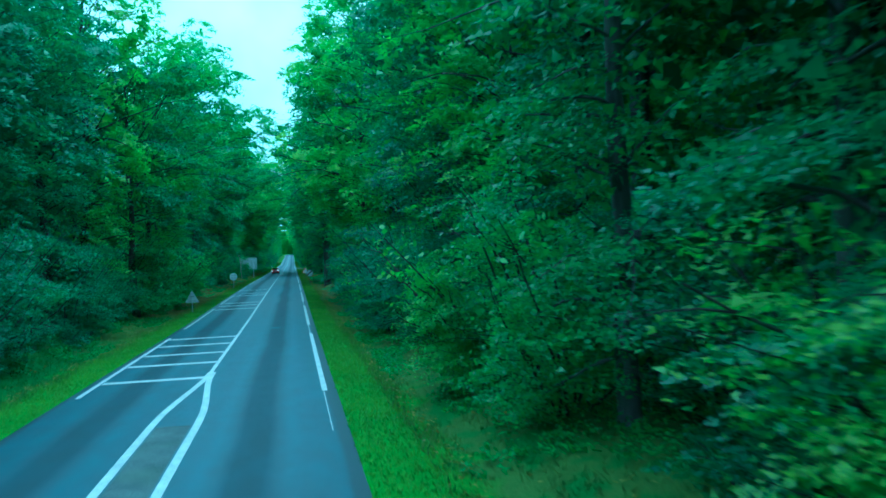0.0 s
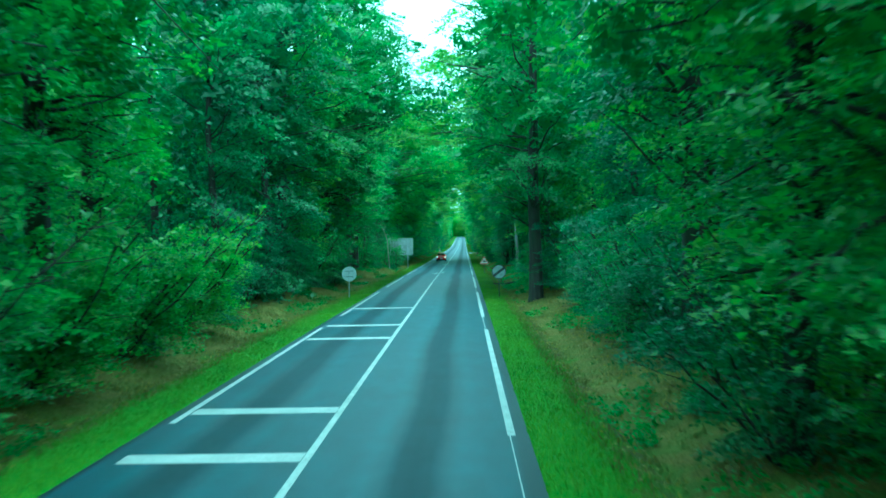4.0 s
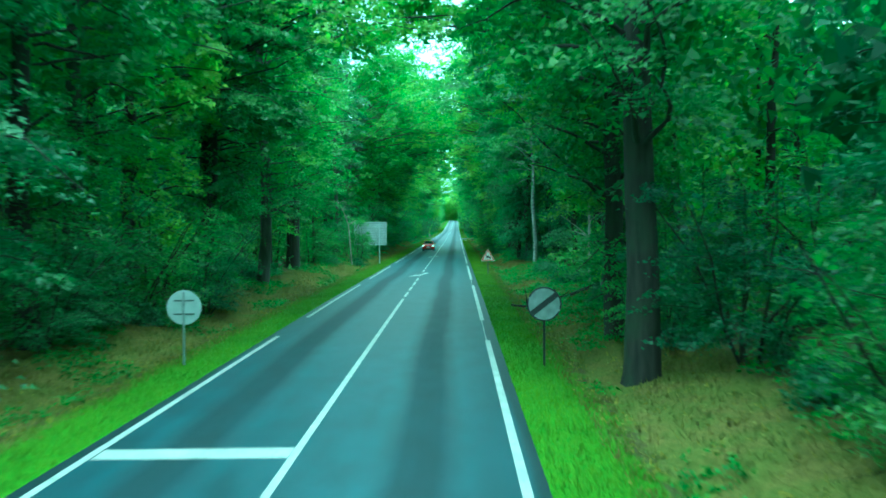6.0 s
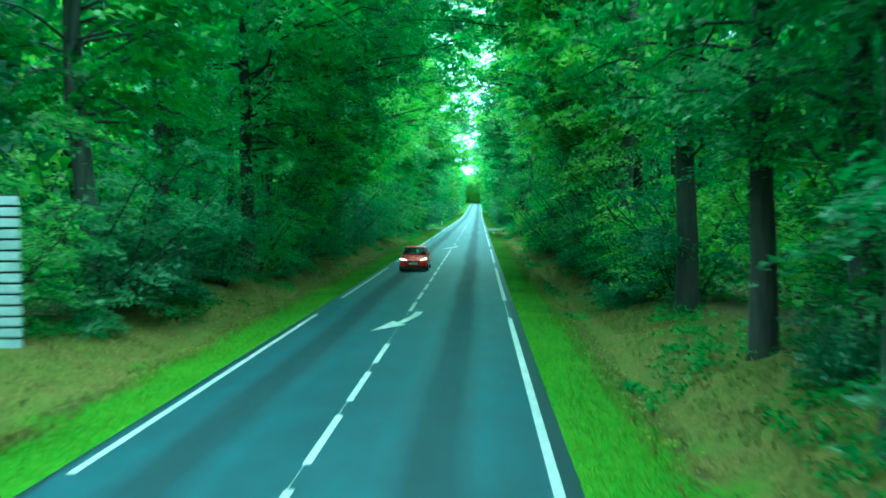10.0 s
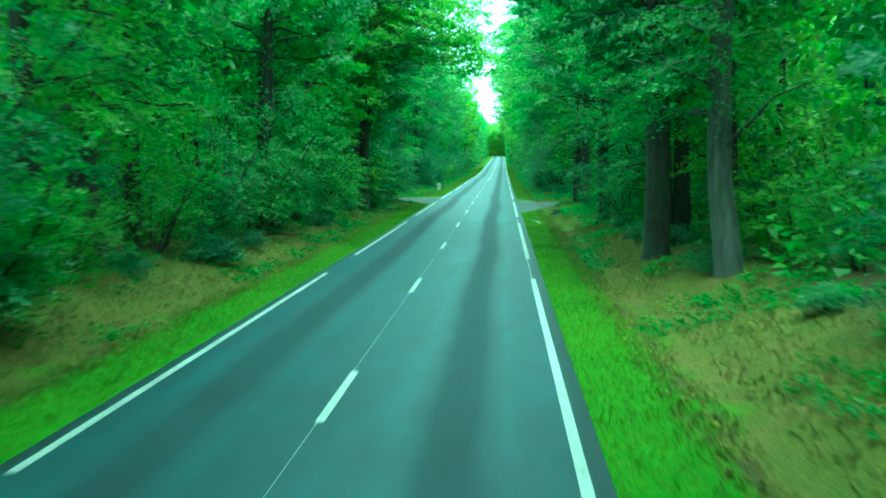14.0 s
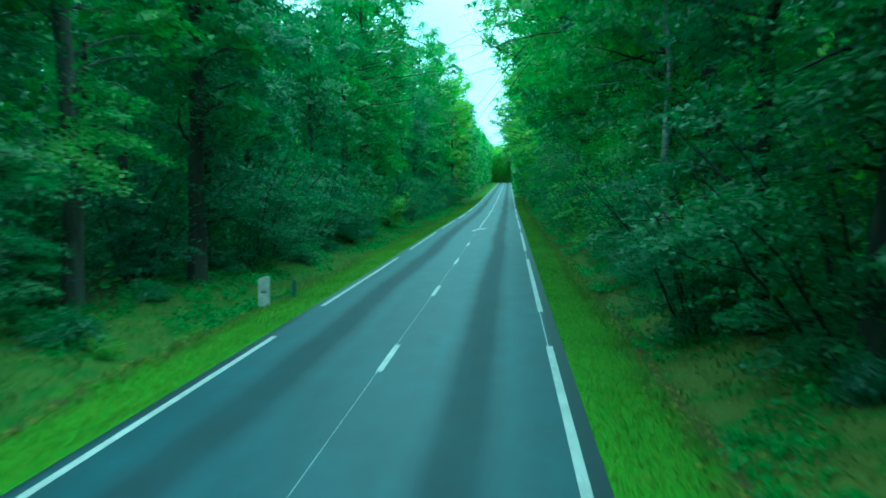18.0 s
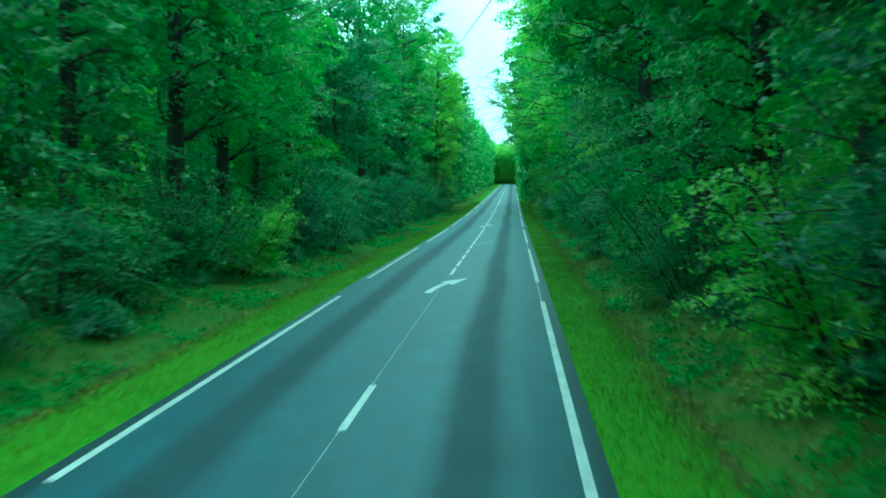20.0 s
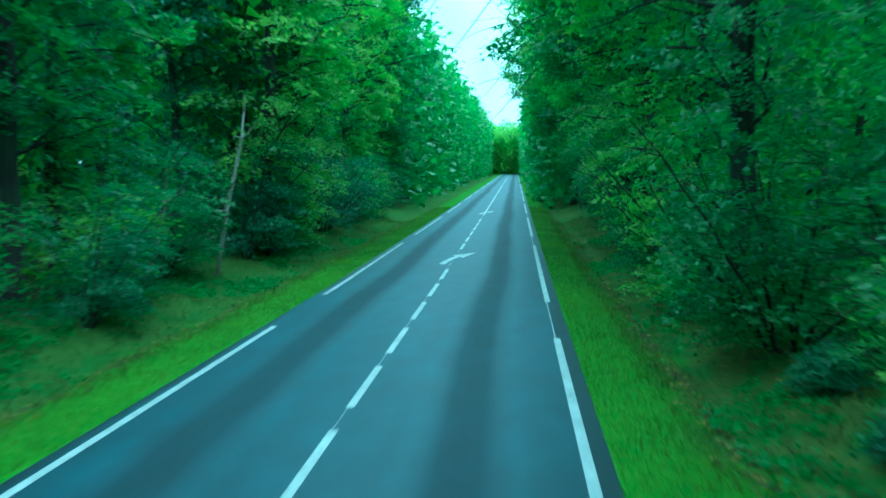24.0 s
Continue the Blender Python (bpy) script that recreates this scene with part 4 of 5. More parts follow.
for side in (-1, 1):
    # trees that close over the road, the front row, bushes at their feet, then the wood behind
    edge_row("tree", side, 92 + 4 * side, 148, 13.0, 8.0, 1.4, ARCHES if side > 0 else LEANS, (0.95, 1.12), 2.4, 20, 2.2)
    edge_row("tree", side, 207 + 4 * side, 264, 11.5, 8.0, 1.2, ARCHES, (0.95, 1.15), 2.4, 20, 2.2)
    if side < 0:
        edge_row("tree", side, 272, 300, 11.5, 8.0, 1.2, LEANS, (0.95, 1.15), 2.4, 20, 2.2)
    edge_row("tree", side, 300, 318, 11.0, 8.0, 1.2, ARCHES, (0.85, 1.0), 2.4, 20, 2.2)
    if side < 0:
        edge_row("tree", side, 316, 338, 8.0, 8.4, 1.2, ARCHES, (0.9, 1.05), 2.4, 20, 2.2)
    if side > 0:
        edge_row("tree", side, 346, 500, 8.5, 7.4, 2.2, LEANS, (0.85, 1.2), 2.4, 20, 2.2)
        edge_row("tree", side, 500, 585, 7.5, 7.2, 1.6, LEANS, (0.95, 1.25), 2.4, 20, 2.2)
    edge_row("tree", side, -2, 560, 6.4, 8.0, 2.4, TREES, (0.82, 1.3), 2.5, 35, 2.4)
    edge_row("bush", side, -4, 540, 4.2, 8.2, 1.4, [SHRUBS[0], SHRUBS[1], SHRUBS[1], SHRUBS[0], SHRUBS[2]], (0.7, 1.25), 1.5, 50)
    edge_row("low", side, 0, 500, 7.5, 7.4, 1.0, [SHRUBS[3], SHRUBS[3], SHRUBS[1]], (0.45, 0.8), 1.2, 60)
    edge_row("tree", side, 0, 560, 7.0, 14.0, 3.0, BACKS, (0.85, 1.1), 2.2, 180, 2.0)
    edge_row("tree", side, 0, 560, 8.0, 19.5, 4.0, BACKS, (0.9, 1.15), 2.2, 180)
    edge_row("bush", side, 0, 500, 16.0, 12.0, 6.0, SHRUBS[:3], (1.0, 1.5), 2.0, 180)
for i, ob in enumerate(TREES + ARCHES + LEANS + BACKS + SHRUBS + TALL + [BIRCH_TREE]):
    ob.matrix_basis = pose(-14 - 5 * (i % 4) if i % 2 else 14 + 5 * (i % 4), -12 - 4 * (i // 2), 0)


def far_wood(name, label, seed, x0, x1, y0, y1, h0, h1, count, leaf, mat, low=0.0, face=None):
    """A stretch of closed wood too far off to tell its trees apart."""
    r = np.random.default_rng(seed)
    x, y = r.uniform(x0, x1, count), r.uniform(y0, y1, count)
    crown = h0 + (h1 - h0) * (0.5 + 0.5 * np.sin(y * 0.9 + np.cos(x * 1.3) * 2) * np.cos(x * 0.7 + y * 0.31))
    z = low + (crown - low) * r.uniform(0, 1, count) ** 0.8
    z += np.array([road_z(v) for v in y])
    tips = np.stack([x, y, z], 1)
    c = np.concatenate([tips + r.normal(0, 0.5, (count, 3)) for k in range(3)])
    w = r.normal(0, 1, (len(c), 3)) * (1, 1, 0.2)
    v = leaf_tris(r, c, w, leaf, None if face is None else np.tile(face, (len(c), 1)), 0.7, 0.42)
    return tagged(piece(name, mesh_of(name, v, tris(len(v)), mat)), label, "woodland", kind="stuff")


far_wood("far_woodland", "closed green woodland along the road in the distance", 31, -17, -7.2, 555, 900, 15, 23, 30000, 1.0, LEAF)
far_wood("far_woodland", "closed green woodland along the road in the distance", 32, 4.6, 17, 555, 900, 15, 23, 30000, 1.0, LEAF)
# woodland added across the road to hide the sky behind; bright leaf stands for light
far_wood("far_woodland", "bright green woodland added across the road's far end", 47, -9, 7, 860, 895, 13, 23, 7000, 0.9, LEAF_BRIGHT, face=(0.0, -0.35, 1.2))
far_wood("far_woodland", "dark green woodland closing off the road's far end", 33, -60, 60, 905, 960, 14, 22, 5000, 2.0, LEAF, face=(0.0, -0.5, 1.2))
far_wood("deep_woodland", "dim green depth of the forest behind the trees", 34, -42, -25, -60, 900, 14, 24, 42000, 1.5, LEAF)
far_wood("deep_woodland", "dim green depth of the forest behind the trees", 35, 25, 42, -60, 900, 14, 24, 42000, 1.5, LEAF)
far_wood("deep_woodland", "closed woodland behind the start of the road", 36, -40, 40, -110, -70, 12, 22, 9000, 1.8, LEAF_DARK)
far_wood("undergrowth", "low green undergrowth on the shaded forest floor", 37, -25, -9.5, 0, 560, 0.8, 2.2, 30000, 0.34, LEAF)
far_wood("undergrowth", "low green undergrowth on the shaded forest floor", 38, 9.5, 25, 0, 560, 0.8, 2.2, 30000, 0.34, LEAF)
# crowns added behind the front row to block skylight and darken the wood
far_wood("forest_canopy", "dark crowns added behind the first trees to shade the wood", 43, 12, 26, -12, 62, 11, 19, 4200, 0.9, LEAF_DARK, low=8.0)
far_wood("forest_canopy", "dark crowns added behind the first trees to shade the wood", 44, -26, -12, -12, 62, 11, 19, 4200, 0.9, LEAF_DARK, low=8.0)
far_wood("forest_canopy", "dark crowns added beside the forest track to shade the hollow", 46, 10, 25, 335, 366, 11, 17, 2800, 0.8, LEAF_DARK, low=6.0)
far_wood("deep_woodland", "crowns of the wide forest on the road's far side", 39, -120, -42, -110, 960, 15, 24, 30000, 2.8, LEAF, low=6.0)
far_wood("deep_woodland", "crowns of the wide forest beyond the roadside trees", 40, 42, 120, -110, 960, 15, 24, 30000, 2.8, LEAF, low=6.0)


# ---- signs, barrier, stones, car ----
def disc(radius, thick, sides=40):
    """A round plate that faces -y."""
    bm = bmesh.new()
    bmesh.ops.create_cone(bm, cap_ends=True, segments=sides, radius1=radius, radius2=radius, depth=thick)
    bmesh.ops.rotate(bm, cent=(0, 0, 0), matrix=Matrix.Rotation(radians(90), 3, "X"), verts=bm.verts)
    return bm


def rod(x, y, z0, z1, r, sides=12):
    v, f = tubes([[(x, y, z0, r), (x, y, (z0 + z1) / 2, r), (x, y, z1, r)]], sides)
    return v, f


def post(parent, name, x, y, z0, z1, r, mat, label=""):
    v, f = rod(x, y, z0, z1, r)
    return piece(name, mesh_of(name, v, f, mat, True), parent, label)


def ring(radius, tube, sides=40):
    """A thin rim round a plate that faces -y."""
    pts = [(radius * math.cos(a), 0.0, radius * math.sin(a), tube) for a in np.linspace(0, 2 * math.pi, sides + 1)]
    return tubes([pts], 6)


def moved(bm, x, y, z):
    bmesh.ops.translate(bm, vec=(x, y, z), verts=bm.verts)
    return bm


def plate(points, y0, y1):
    """A flat plate with the outline of (x, z) points, between y0 and y1."""
    bm = bmesh.new()
    front = [bm.verts.new((x, y0, z)) for x, z in points]
    back = [bm.verts.new((x, y1, z)) for x, z in points]
    bm.faces.new(front)
    bm.faces.new(list(reversed(back)))
    n = len(points)
    for i in range(n):
        bm.faces.new((front[i], back[i], back[(i + 1) % n], front[(i + 1) % n]))
    bmesh.ops.recalc_face_normals(bm, faces=bm.faces)
    return bm


def rounded_triangle(half, r, steps=5):
    """An upright triangle with rounded corners, as (x, z) points about its middle."""
    h = half * math.sqrt(3)
    corners = [(-half, -h / 3, 210), (half, -h / 3, 330), (0, 2 * h / 3, 90)]
    pts = []
    for x, z, mid in corners:
        k = math.hypot(x, z)
        cx, cz = x * (1 - 2 * r / k), z * (1 - 2 * r / k)
        for i in range(steps + 1):
            a = radians(mid - 60 + 120 * i / steps)
            pts.append((cx + r * math.cos(a), cz + r * math.sin(a)))
    return pts


def no_limits_sign(x, y):
    """Round white sign with one black diagonal bar, towards the camera."""
    root = new("traffic_sign")
    tagged(root, "round white traffic sign with a black diagonal bar", "traffic sign")
    post(root, "post", 0, 0.05, -0.3, 2.0, 0.03, DARK_PAINT, "thin dark post")
    p = part("sign_plate", moved(disc(0.43, 0.025), 0, 0, 1.60), SIGN_SHADED, root)
    v, f = ring(0.42, 0.024)
    piece("rim", mesh_of("rim", v + np.array([0, 0, 1.60]), f, SIGN_BLACK, True), p, "thin dark rim")
    bm = box(-0.41, -0.020, -0.072, 0.41, -0.0165, 0.072)
    bmesh.ops.rotate(bm, cent=(0, 0, 0), matrix=Matrix.Rotation(radians(-38), 3, "Y"), verts=bm.verts)
    part("diagonal_bar", moved(bm, 0, 0, 1.60), SIGN_BLACK, p, "black diagonal bar")
    for z in (1.42, 1.78):
        part("clamp", box(-0.2, 0.013, z - 0.02, 0.2, 0.03, z + 0.02), STEEL, root)
    root.matrix_basis = pose(x, y, ground_z(x, y), 0, 0, -3)


def sign_back(x, y, triangular=False):
    """A sign seen from behind: grey plate, two rails and a post in front of it."""
    root = new("traffic_sign")
    if triangular:
        tagged(root, "back of a triangular traffic sign, grey metal, before the bushes", "traffic sign")
        p = part("sign_plate", moved(plate(rounded_triangle(0.5, 0.04), 0.0, 0.02), 0, 0, 0.98), SHEET_GREY, root)
        rails, top = ((0.80, 0.28), (1.12, 0.15)), 1.30
        v, f = tubes([[(a, 0.01, b + 0.98, 0.010) for a, b in rounded_triangle(0.5, 0.04) + rounded_triangle(0.5, 0.04)[:1]]], 5)
        piece("rim", mesh_of("rim", v, f, SHEET_GREY, True), p)
    else:
        tagged(root, "back of a round traffic sign, pale grey, with two rails", "traffic sign")
        p = part("sign_plate", moved(disc(0.44, 0.02), 0, 0.01, 1.48), SHEET_PALE, root)
        v, f = ring(0.44, 0.014)
        piece("rim", mesh_of("rim", v + np.array([0, 0.01, 1.48]), f, SHEET_GREY, True), p)
        rails, top = ((1.31, 0.27), (1.66, 0.27)), 1.88
    for z, half in rails:
        # rails coloured dark to stand for the shadow lines on the plate
        part("rail", box(-half, -0.022, z - 0.018, half, -0.002, z + 0.018, 0.004), DARK_STEEL, root, "steel rail darkened like a shadow line")
    post(root, "post", 0, -0.052, -0.3, top, 0.03, STEEL, "round steel post")
    root.matrix_basis = pose(x, y, ground_z(x, y), 0, 0, 2)


def warning_sign(x, y):
    """Red-bordered warning triangle with a plain dark mark, towards the camera."""
    root = new("warning_sign")
    tagged(root, "red-bordered white warning triangle sign low over the grass", "traffic sign")
    c = 1.30
    p = part("sign_plate", moved(plate(rounded_triangle(0.52, 0.045), 0.0, 0.022), 0, 0, c), SIGN_WHITE, root, "white plate with a pale edge")
    outer, inner = rounded_triangle(0.475, 0.04), rounded_triangle(0.375, 0.02)
    bm = bmesh.new()
    a = [bm.verts.new((u, -0.004, w + c)) for u, w in outer]
    b = [bm.verts.new((u, -0.004, w + c)) for u, w in inner]
    for i in range(len(a)):
        j = (i + 1) % len(a)
        bm.faces.new((a[i], a[j], b[j], b[i]))
    part("red_border", bm, SIGN_RED, p, "red border")
    horse = [(-0.177, 0.152), (-0.138, 0.198), (-0.116, 0.204), (-0.055, 0.121), (-0.024, 0.075), (0.076, 0.069), (0.168, 0.051), (0.208, 0.029), (0.269, 0.008), (0.263, -0.062), (0.239, -0.016), (0.190, -0.032),
             (0.229, -0.124), (0.205, -0.127), (0.153, -0.047), (0.138, -0.062), (0.122, -0.117), (0.098, -0.117), (0.098, -0.041), (0.031, -0.032), (-0.055, -0.022), (-0.037, -0.108), (-0.006, -0.194), (-0.037, -0.194), (-0.080, -0.093),
             (-0.092, -0.022), (-0.138, -0.032), (-0.168, -0.078), (-0.159, -0.139), (-0.190, -0.133), (-0.196, -0.062), (-0.153, -0.004), (-0.107, 0.008), (-0.116, 0.075), (-0.122, 0.130), (-0.153, 0.112), (-0.174, 0.121)]
    bm = plate([(u * 0.88, w * 0.88 - 0.03 + c) for u, w in horse], -0.008, -0.004)
    part("horse_mark", bm, SIGN_BLACK, p, "dark horse shape")
    bm = plate([(-0.02, 0.035 + c), (0.06, 0.035 + c), (0.045, 0.14 + c), (0.0, 0.14 + c)], -0.012, -0.008)
    part("dark_mark", bm, SIGN_BLACK, p, "plain dark mark")
    post(root, "post", 0, 0.055, -0.3, 1.75, 0.03, DARK_STEEL, "dark steel post")
    for z in (1.15, 1.45):
        part("clamp", box(-0.15, 0.022, z - 0.02, 0.15, 0.032, z + 0.02), STEEL, root)
    root.matrix_basis = pose(x, y, ground_z(x, y), 0, 0, -4)


def direction_board(x0, x1, y, z0, z1):
    """Back of a large direction sign: stacked aluminium planks on two posts."""
    root = new("direction_board")
    tagged(root, "back of a large direction board of grey ribbed aluminium planks", "road sign")
    g = ground_z((x0 + x1) / 2, y)
    n = 14
    dz = (z1 - z0) / n
    bm = box(0, 0, 0, x1 - x0, 0.05, dz * 0.80, 0.008)
    me = bpy.data.meshes.new("plank")
    bm.to_mesh(me)
    bm.free()
    me.materials.append(SHEET_GREY)
    for i in range(n):
        ob = piece("plank", me, root)
        ob.matrix_basis = pose(0, 0, z0 - g + i * dz)
    part("backing", box(0.01, 0.055, z0 - g, x1 - x0 - 0.01, 0.06, z1 - g), DARK_PAINT, root, "dark joint between the planks")
    for x in (0.55, x1 - x0 - 0.68):
        part("post", box(x - 0.05, -0.075, -0.4, x + 0.05, -0.003, z1 - g - 0.02, 0.006), STEEL, root, "square steel post")
    root.matrix_basis = pose(x0, y, g, 0, 0, 3)


def track_barrier(x, y):
    """Forest barrier: a striped beam on a post with a sloping brace."""
    root = new("track_barrier")
    tagged(root, "white and dark striped forest barrier beam on a brown post", "barrier")
    post(root, "post", 0, 0, -0.3, 0.69, 0.06, BARK, "dark wooden post")
    beam = new("beam")
    beam.parent = root
    bm_w = box(-0.24, -0.04, -0.036, 0.24, 0.04, 0.036, 0.012)
    me = bpy.data.meshes.new("stripe")
    bm_w.to_mesh(me)
    bm_w.free()
    me2 = me.copy()
    me.materials.append(SIGN_WHITE)
    me2.materials.append(DARK_PAINT)
    for i in range(10):
        ob = new("stripe", me if i % 2 == 0 else me2)
        ob.parent = beam
        ob.matrix_basis = pose(0.08 - 0.46 * i, 0, 0.735 + 0.036 * i, 0, 4.4, 0)
    v, f = tubes([[(-0.02, -0.03, 0.10, 0.045), (-0.9, -0.03, 0.33, 0.04), (-1.75, -0.03, 0.56, 0.035)]], 8)
    piece("brace", mesh_of("brace", v, f, BARK, True), root, "sloping wooden brace")
    post(root, "end_post", -4.2, 0, -0.2, 1.02, 0.07, BARK)
    root.matrix_basis = pose(x, y, ground_z(x, y))


def milestone(x, y):
    root = new("milestone")
    tagged(root, "pale weathered stone kilometre marker with a sloping top", "milestone")
    pts = [(-0.18, -0.2), (0.18, -0.2), (0.18, 0.88), (0.13, 0.96), (-0.13, 0.92), (-0.18, 0.86)]
    bm = plate(pts, -0.13, 0.13)
    bmesh.ops.bevel(bm, geom=list(bm.edges), offset=0.02, segments=2, affect="EDGES")
    part("stone", bm, STONE, root)
    part("inscription", box(-0.1, -0.1345, 0.45, 0.1, -0.1305, 0.50), DARK_PAINT, root, "faded dark bar of lettering")
    root.matrix_basis = pose(x, y, ground_z(x, y), 0, 0, 6)


def marker_post(x, y):
    root = new("marker_post")
    tagged(root, "short dark green marker post in the grass", "marker post")
    bm = box(-0.075, -0.05, -0.2, 0.075, 0.05, 0.55, 0.02)
    part("shaft", bm, GREEN_POST, root)
    part("cap", box(-0.08, -0.055, 0.551, 0.08, 0.055, 0.60, 0.02), GREEN_POST, root)
    root.matrix_basis = pose(x, y, ground_z(x, y), 0, 2, 8)


def fallen_branch(name, label, rows, mat, forks=3, seed=0):
    r = np.random.default_rng(seed)
    paths = [rows]
    p = np.array(rows)
    for i in range(forks):
        b = p[1 + i % (len(p) - 2)]
        paths.append(curve_path(r, b[:3], (r.normal(), r.normal(), 0.5), r.uniform(0.4, 1.1), b[3] * 0.6, 0.008, 4, 0.05))
    v, f = tubes(paths, 7)
    ob = piece(name, mesh_of(name, v, f, mat, True))
    return tagged(ob, label, "branch")


def tree_stump(x, y):
    root = new("tree_stump")
    tagged(root, "low dark rotten tree stump in the grass", "stump")
    r = np.random.default_rng(3)
    g = ground_z(x, y)
    paths = [[(0, 0, -0.15, 0.44), (0, 0, 0.06, 0.36), (0, 0, 0.26, 0.33), (0, 0, 0.30, 0.30), (0, 0, 0.27, 0.02)]]
    for a in range(5):
        c, s = math.cos(a * 1.26), math.sin(a * 1.26)
        paths.append([(c * 0.2, s * 0.2, 0.12, 0.12), (c * 0.42, s * 0.42, 0.0, 0.08), (c * 0.65, s * 0.65, -0.12, 0.03)])
    v, f = tubes(paths, 14)
    v += r.normal(0, 0.012, v.shape)
    piece("stump", mesh_of("stump", v, f, BARK, True), root)
    root.matrix_basis = pose(x, y, g)


def loft(sections, mat_index=None):
    """A closed skin through sections of equal point counts; returns a bmesh."""
    bm = bmesh.new()
    rows = [[bm.verts.new(p) for p in s] for s in sections]
    n = len(rows[0])
    for a, b in zip(rows, rows[1:]):
        for i in range(n):
            bm.faces.new((a[i], a[(i + 1) % n], b[(i + 1) % n], b[i]))
    bm.faces.new(rows[0])
    bm.faces.new(list(reversed(rows[-1])))
    bmesh.ops.recalc_face_normals(bm, faces=bm.faces)
    return bm


def tube_bm(points, r):
    v, f = tubes([[(*p, r) for p in points]], 6)
    bm = bmesh.new()
    vs = [bm.verts.new(p) for p in v]
    for q in f:
        bm.faces.new([vs[i] for i in q])
    return bm


def red_car(x, y):
    """A small red hatchback that faces the camera (-y), headlights on."""
    root = new("red_hatchback")
    tagged(root, "small red hatchback car with lit headlights on the road", "car")

    def ring_at(yy, half, z0, z1, tuck):
        return [(-half + tuck, yy, z0), (half - tuck, yy, z0), (half, yy, z0 + 0.18), (half, yy, z1 - 0.16), (half - 0.07, yy, z1 - 0.03), (half * 0.55, yy, z1),
                (-half * 0.55, yy, z1), (-half + 0.07, yy, z1 - 0.03), (-half, yy, z1 - 0.16), (-half, yy, z0 + 0.18)]
    secs = [ring_at(-2.0, 0.66, 0.30, 0.66, 0.1), ring_at(-1.93, 0.78, 0.22, 0.76, 0.06), ring_at(-1.6, 0.85, 0.19, 0.86, 0.05), ring_at(-0.95, 0.87, 0.19, 0.96, 0.05),
            ring_at(0.2, 0.875, 0.19, 0.99, 0.05), ring_at(1.4, 0.87, 0.19, 1.00, 0.05), ring_at(1.9, 0.82, 0.24, 0.98, 0.06), ring_at(2.0, 0.74, 0.32, 0.92, 0.1)]
    body = part("body", loft(secs), CAR_RED, root, "glossy red bodywork", True)

    def cab(yy, half, z):
        return [(-half, yy, 0.93), (half, yy, 0.93), (half - 0.03, yy, (0.93 + z) / 2), (half - 0.12, yy, z - 0.05), (half - 0.3, yy, z), (-half + 0.3, yy, z), (-half + 0.12, yy, z - 0.05), (-half + 0.03, yy, (0.93 + z) / 2)]
    part("cabin", loft([cab(-0.98, 0.78, 0.99), cab(-0.30, 0.76, 1.40), cab(0.1, 0.75, 1.46), cab(1.0, 0.74, 1.45), cab(1.6, 0.74, 1.30), cab(1.92, 0.74, 1.02)]), CAR_RED, root, "red roof and pillars", True)
    # windscreen lies just proud of the cabin's sloping front
    ws = bmesh.new()
    a = [ws.verts.new(p) for p in ((-0.71, -0.965, 0.985), (0.71, -0.965, 0.985), (0.60, -0.34, 1.39), (-0.60, -0.34, 1.39))]
    ws.faces.new(a)
    bmesh.ops.solidify(ws, geom=list(ws.faces), thickness=0.012)
    part("windscreen", moved(ws, 0, -0.035, 0.035), CAR_GLASS, root, "dark reflecting windscreen")
    for s in (-1, 1):
        sw = bmesh.new()
        a = [sw.verts.new((s * px, py, pz)) for px, py, pz in ((0.785, -0.75, 1.00), (0.78, 1.5, 1.00), (0.70, 1.25, 1.36), (0.68, -0.15, 1.38))]
        sw.faces.new(a)
        bmesh.ops.solidify(sw, geom=list(sw.faces), thickness=0.01)
        part("side_window", sw, CAR_GLASS, root)
        hl = loft([[(s * px, -1.985 + back, 0.60), (s * px, -1.985 + back, 0.60 + tall), (s * px, -1.88 + back, 0.60 + tall), (s * px, -1.88 + back, 0.60)] for px, back, tall in ((0.36, 0.0, 0.06), (0.50, 0.02, 0.13), (0.66, 0.09, 0.19), (0.79, 0.22, 0.21))])
        part("headlight", hl, HEADLIGHT, root, "lit swept-back headlight")
        part("fog_lamp", moved(box(-0.07, -0.02, -0.04, 0.07, 0.02, 0.04, 0.015), s * 0.56, -1.955, 0.36), CAR_DARK, root)
        m = part("wing_mirror", moved(box(-0.07, -0.05, -0.05, 0.07, 0.05, 0.05, 0.025), s * 0.93, -0.62, 1.03), CAR_RED, root)
        for yy in (-1.22, 1.28):
            bm = bmesh.new()
            bmesh.ops.create_cone(bm, cap_ends=True, segments=24, radius1=0.30, radius2=0.30, depth=0.20)
            bmesh.ops.rotate(bm, cent=(0, 0, 0), matrix=Matrix.Rotation(radians(90), 3, "Y"), verts=bm.verts)
            bmesh.ops.bevel(bm, geom=[e for e in bm.edges if e.calc_face_angle(0) > 1.0], offset=0.03, segments=2, affect="EDGES")
            wheel = new("wheel")
            wheel.parent = root
            part("tyre", moved(bm, s * 0.79, yy, 0.30), TYRE, wheel)
            bm = bmesh.new()
            bmesh.ops.create_cone(bm, cap_ends=True, segments=20, radius1=0.2, radius2=0.17, depth=0.21)
            bmesh.ops.rotate(bm, cent=(0, 0, 0), matrix=Matrix.Rotation(radians(90 * s), 3, "Y"), verts=bm.verts)
            part("rim", moved(bm, s * 0.793, yy, 0.30), RIM, wheel)
    part("grille", box(-0.40, -2.015, 0.56, 0.40, -1.97, 0.66, 0.01), CAR_DARK, root, "black grille")
    part("lower_grille", box(-0.52, -2.0, 0.26, 0.52, -1.93, 0.40, 0.02), CAR_DARK, root)
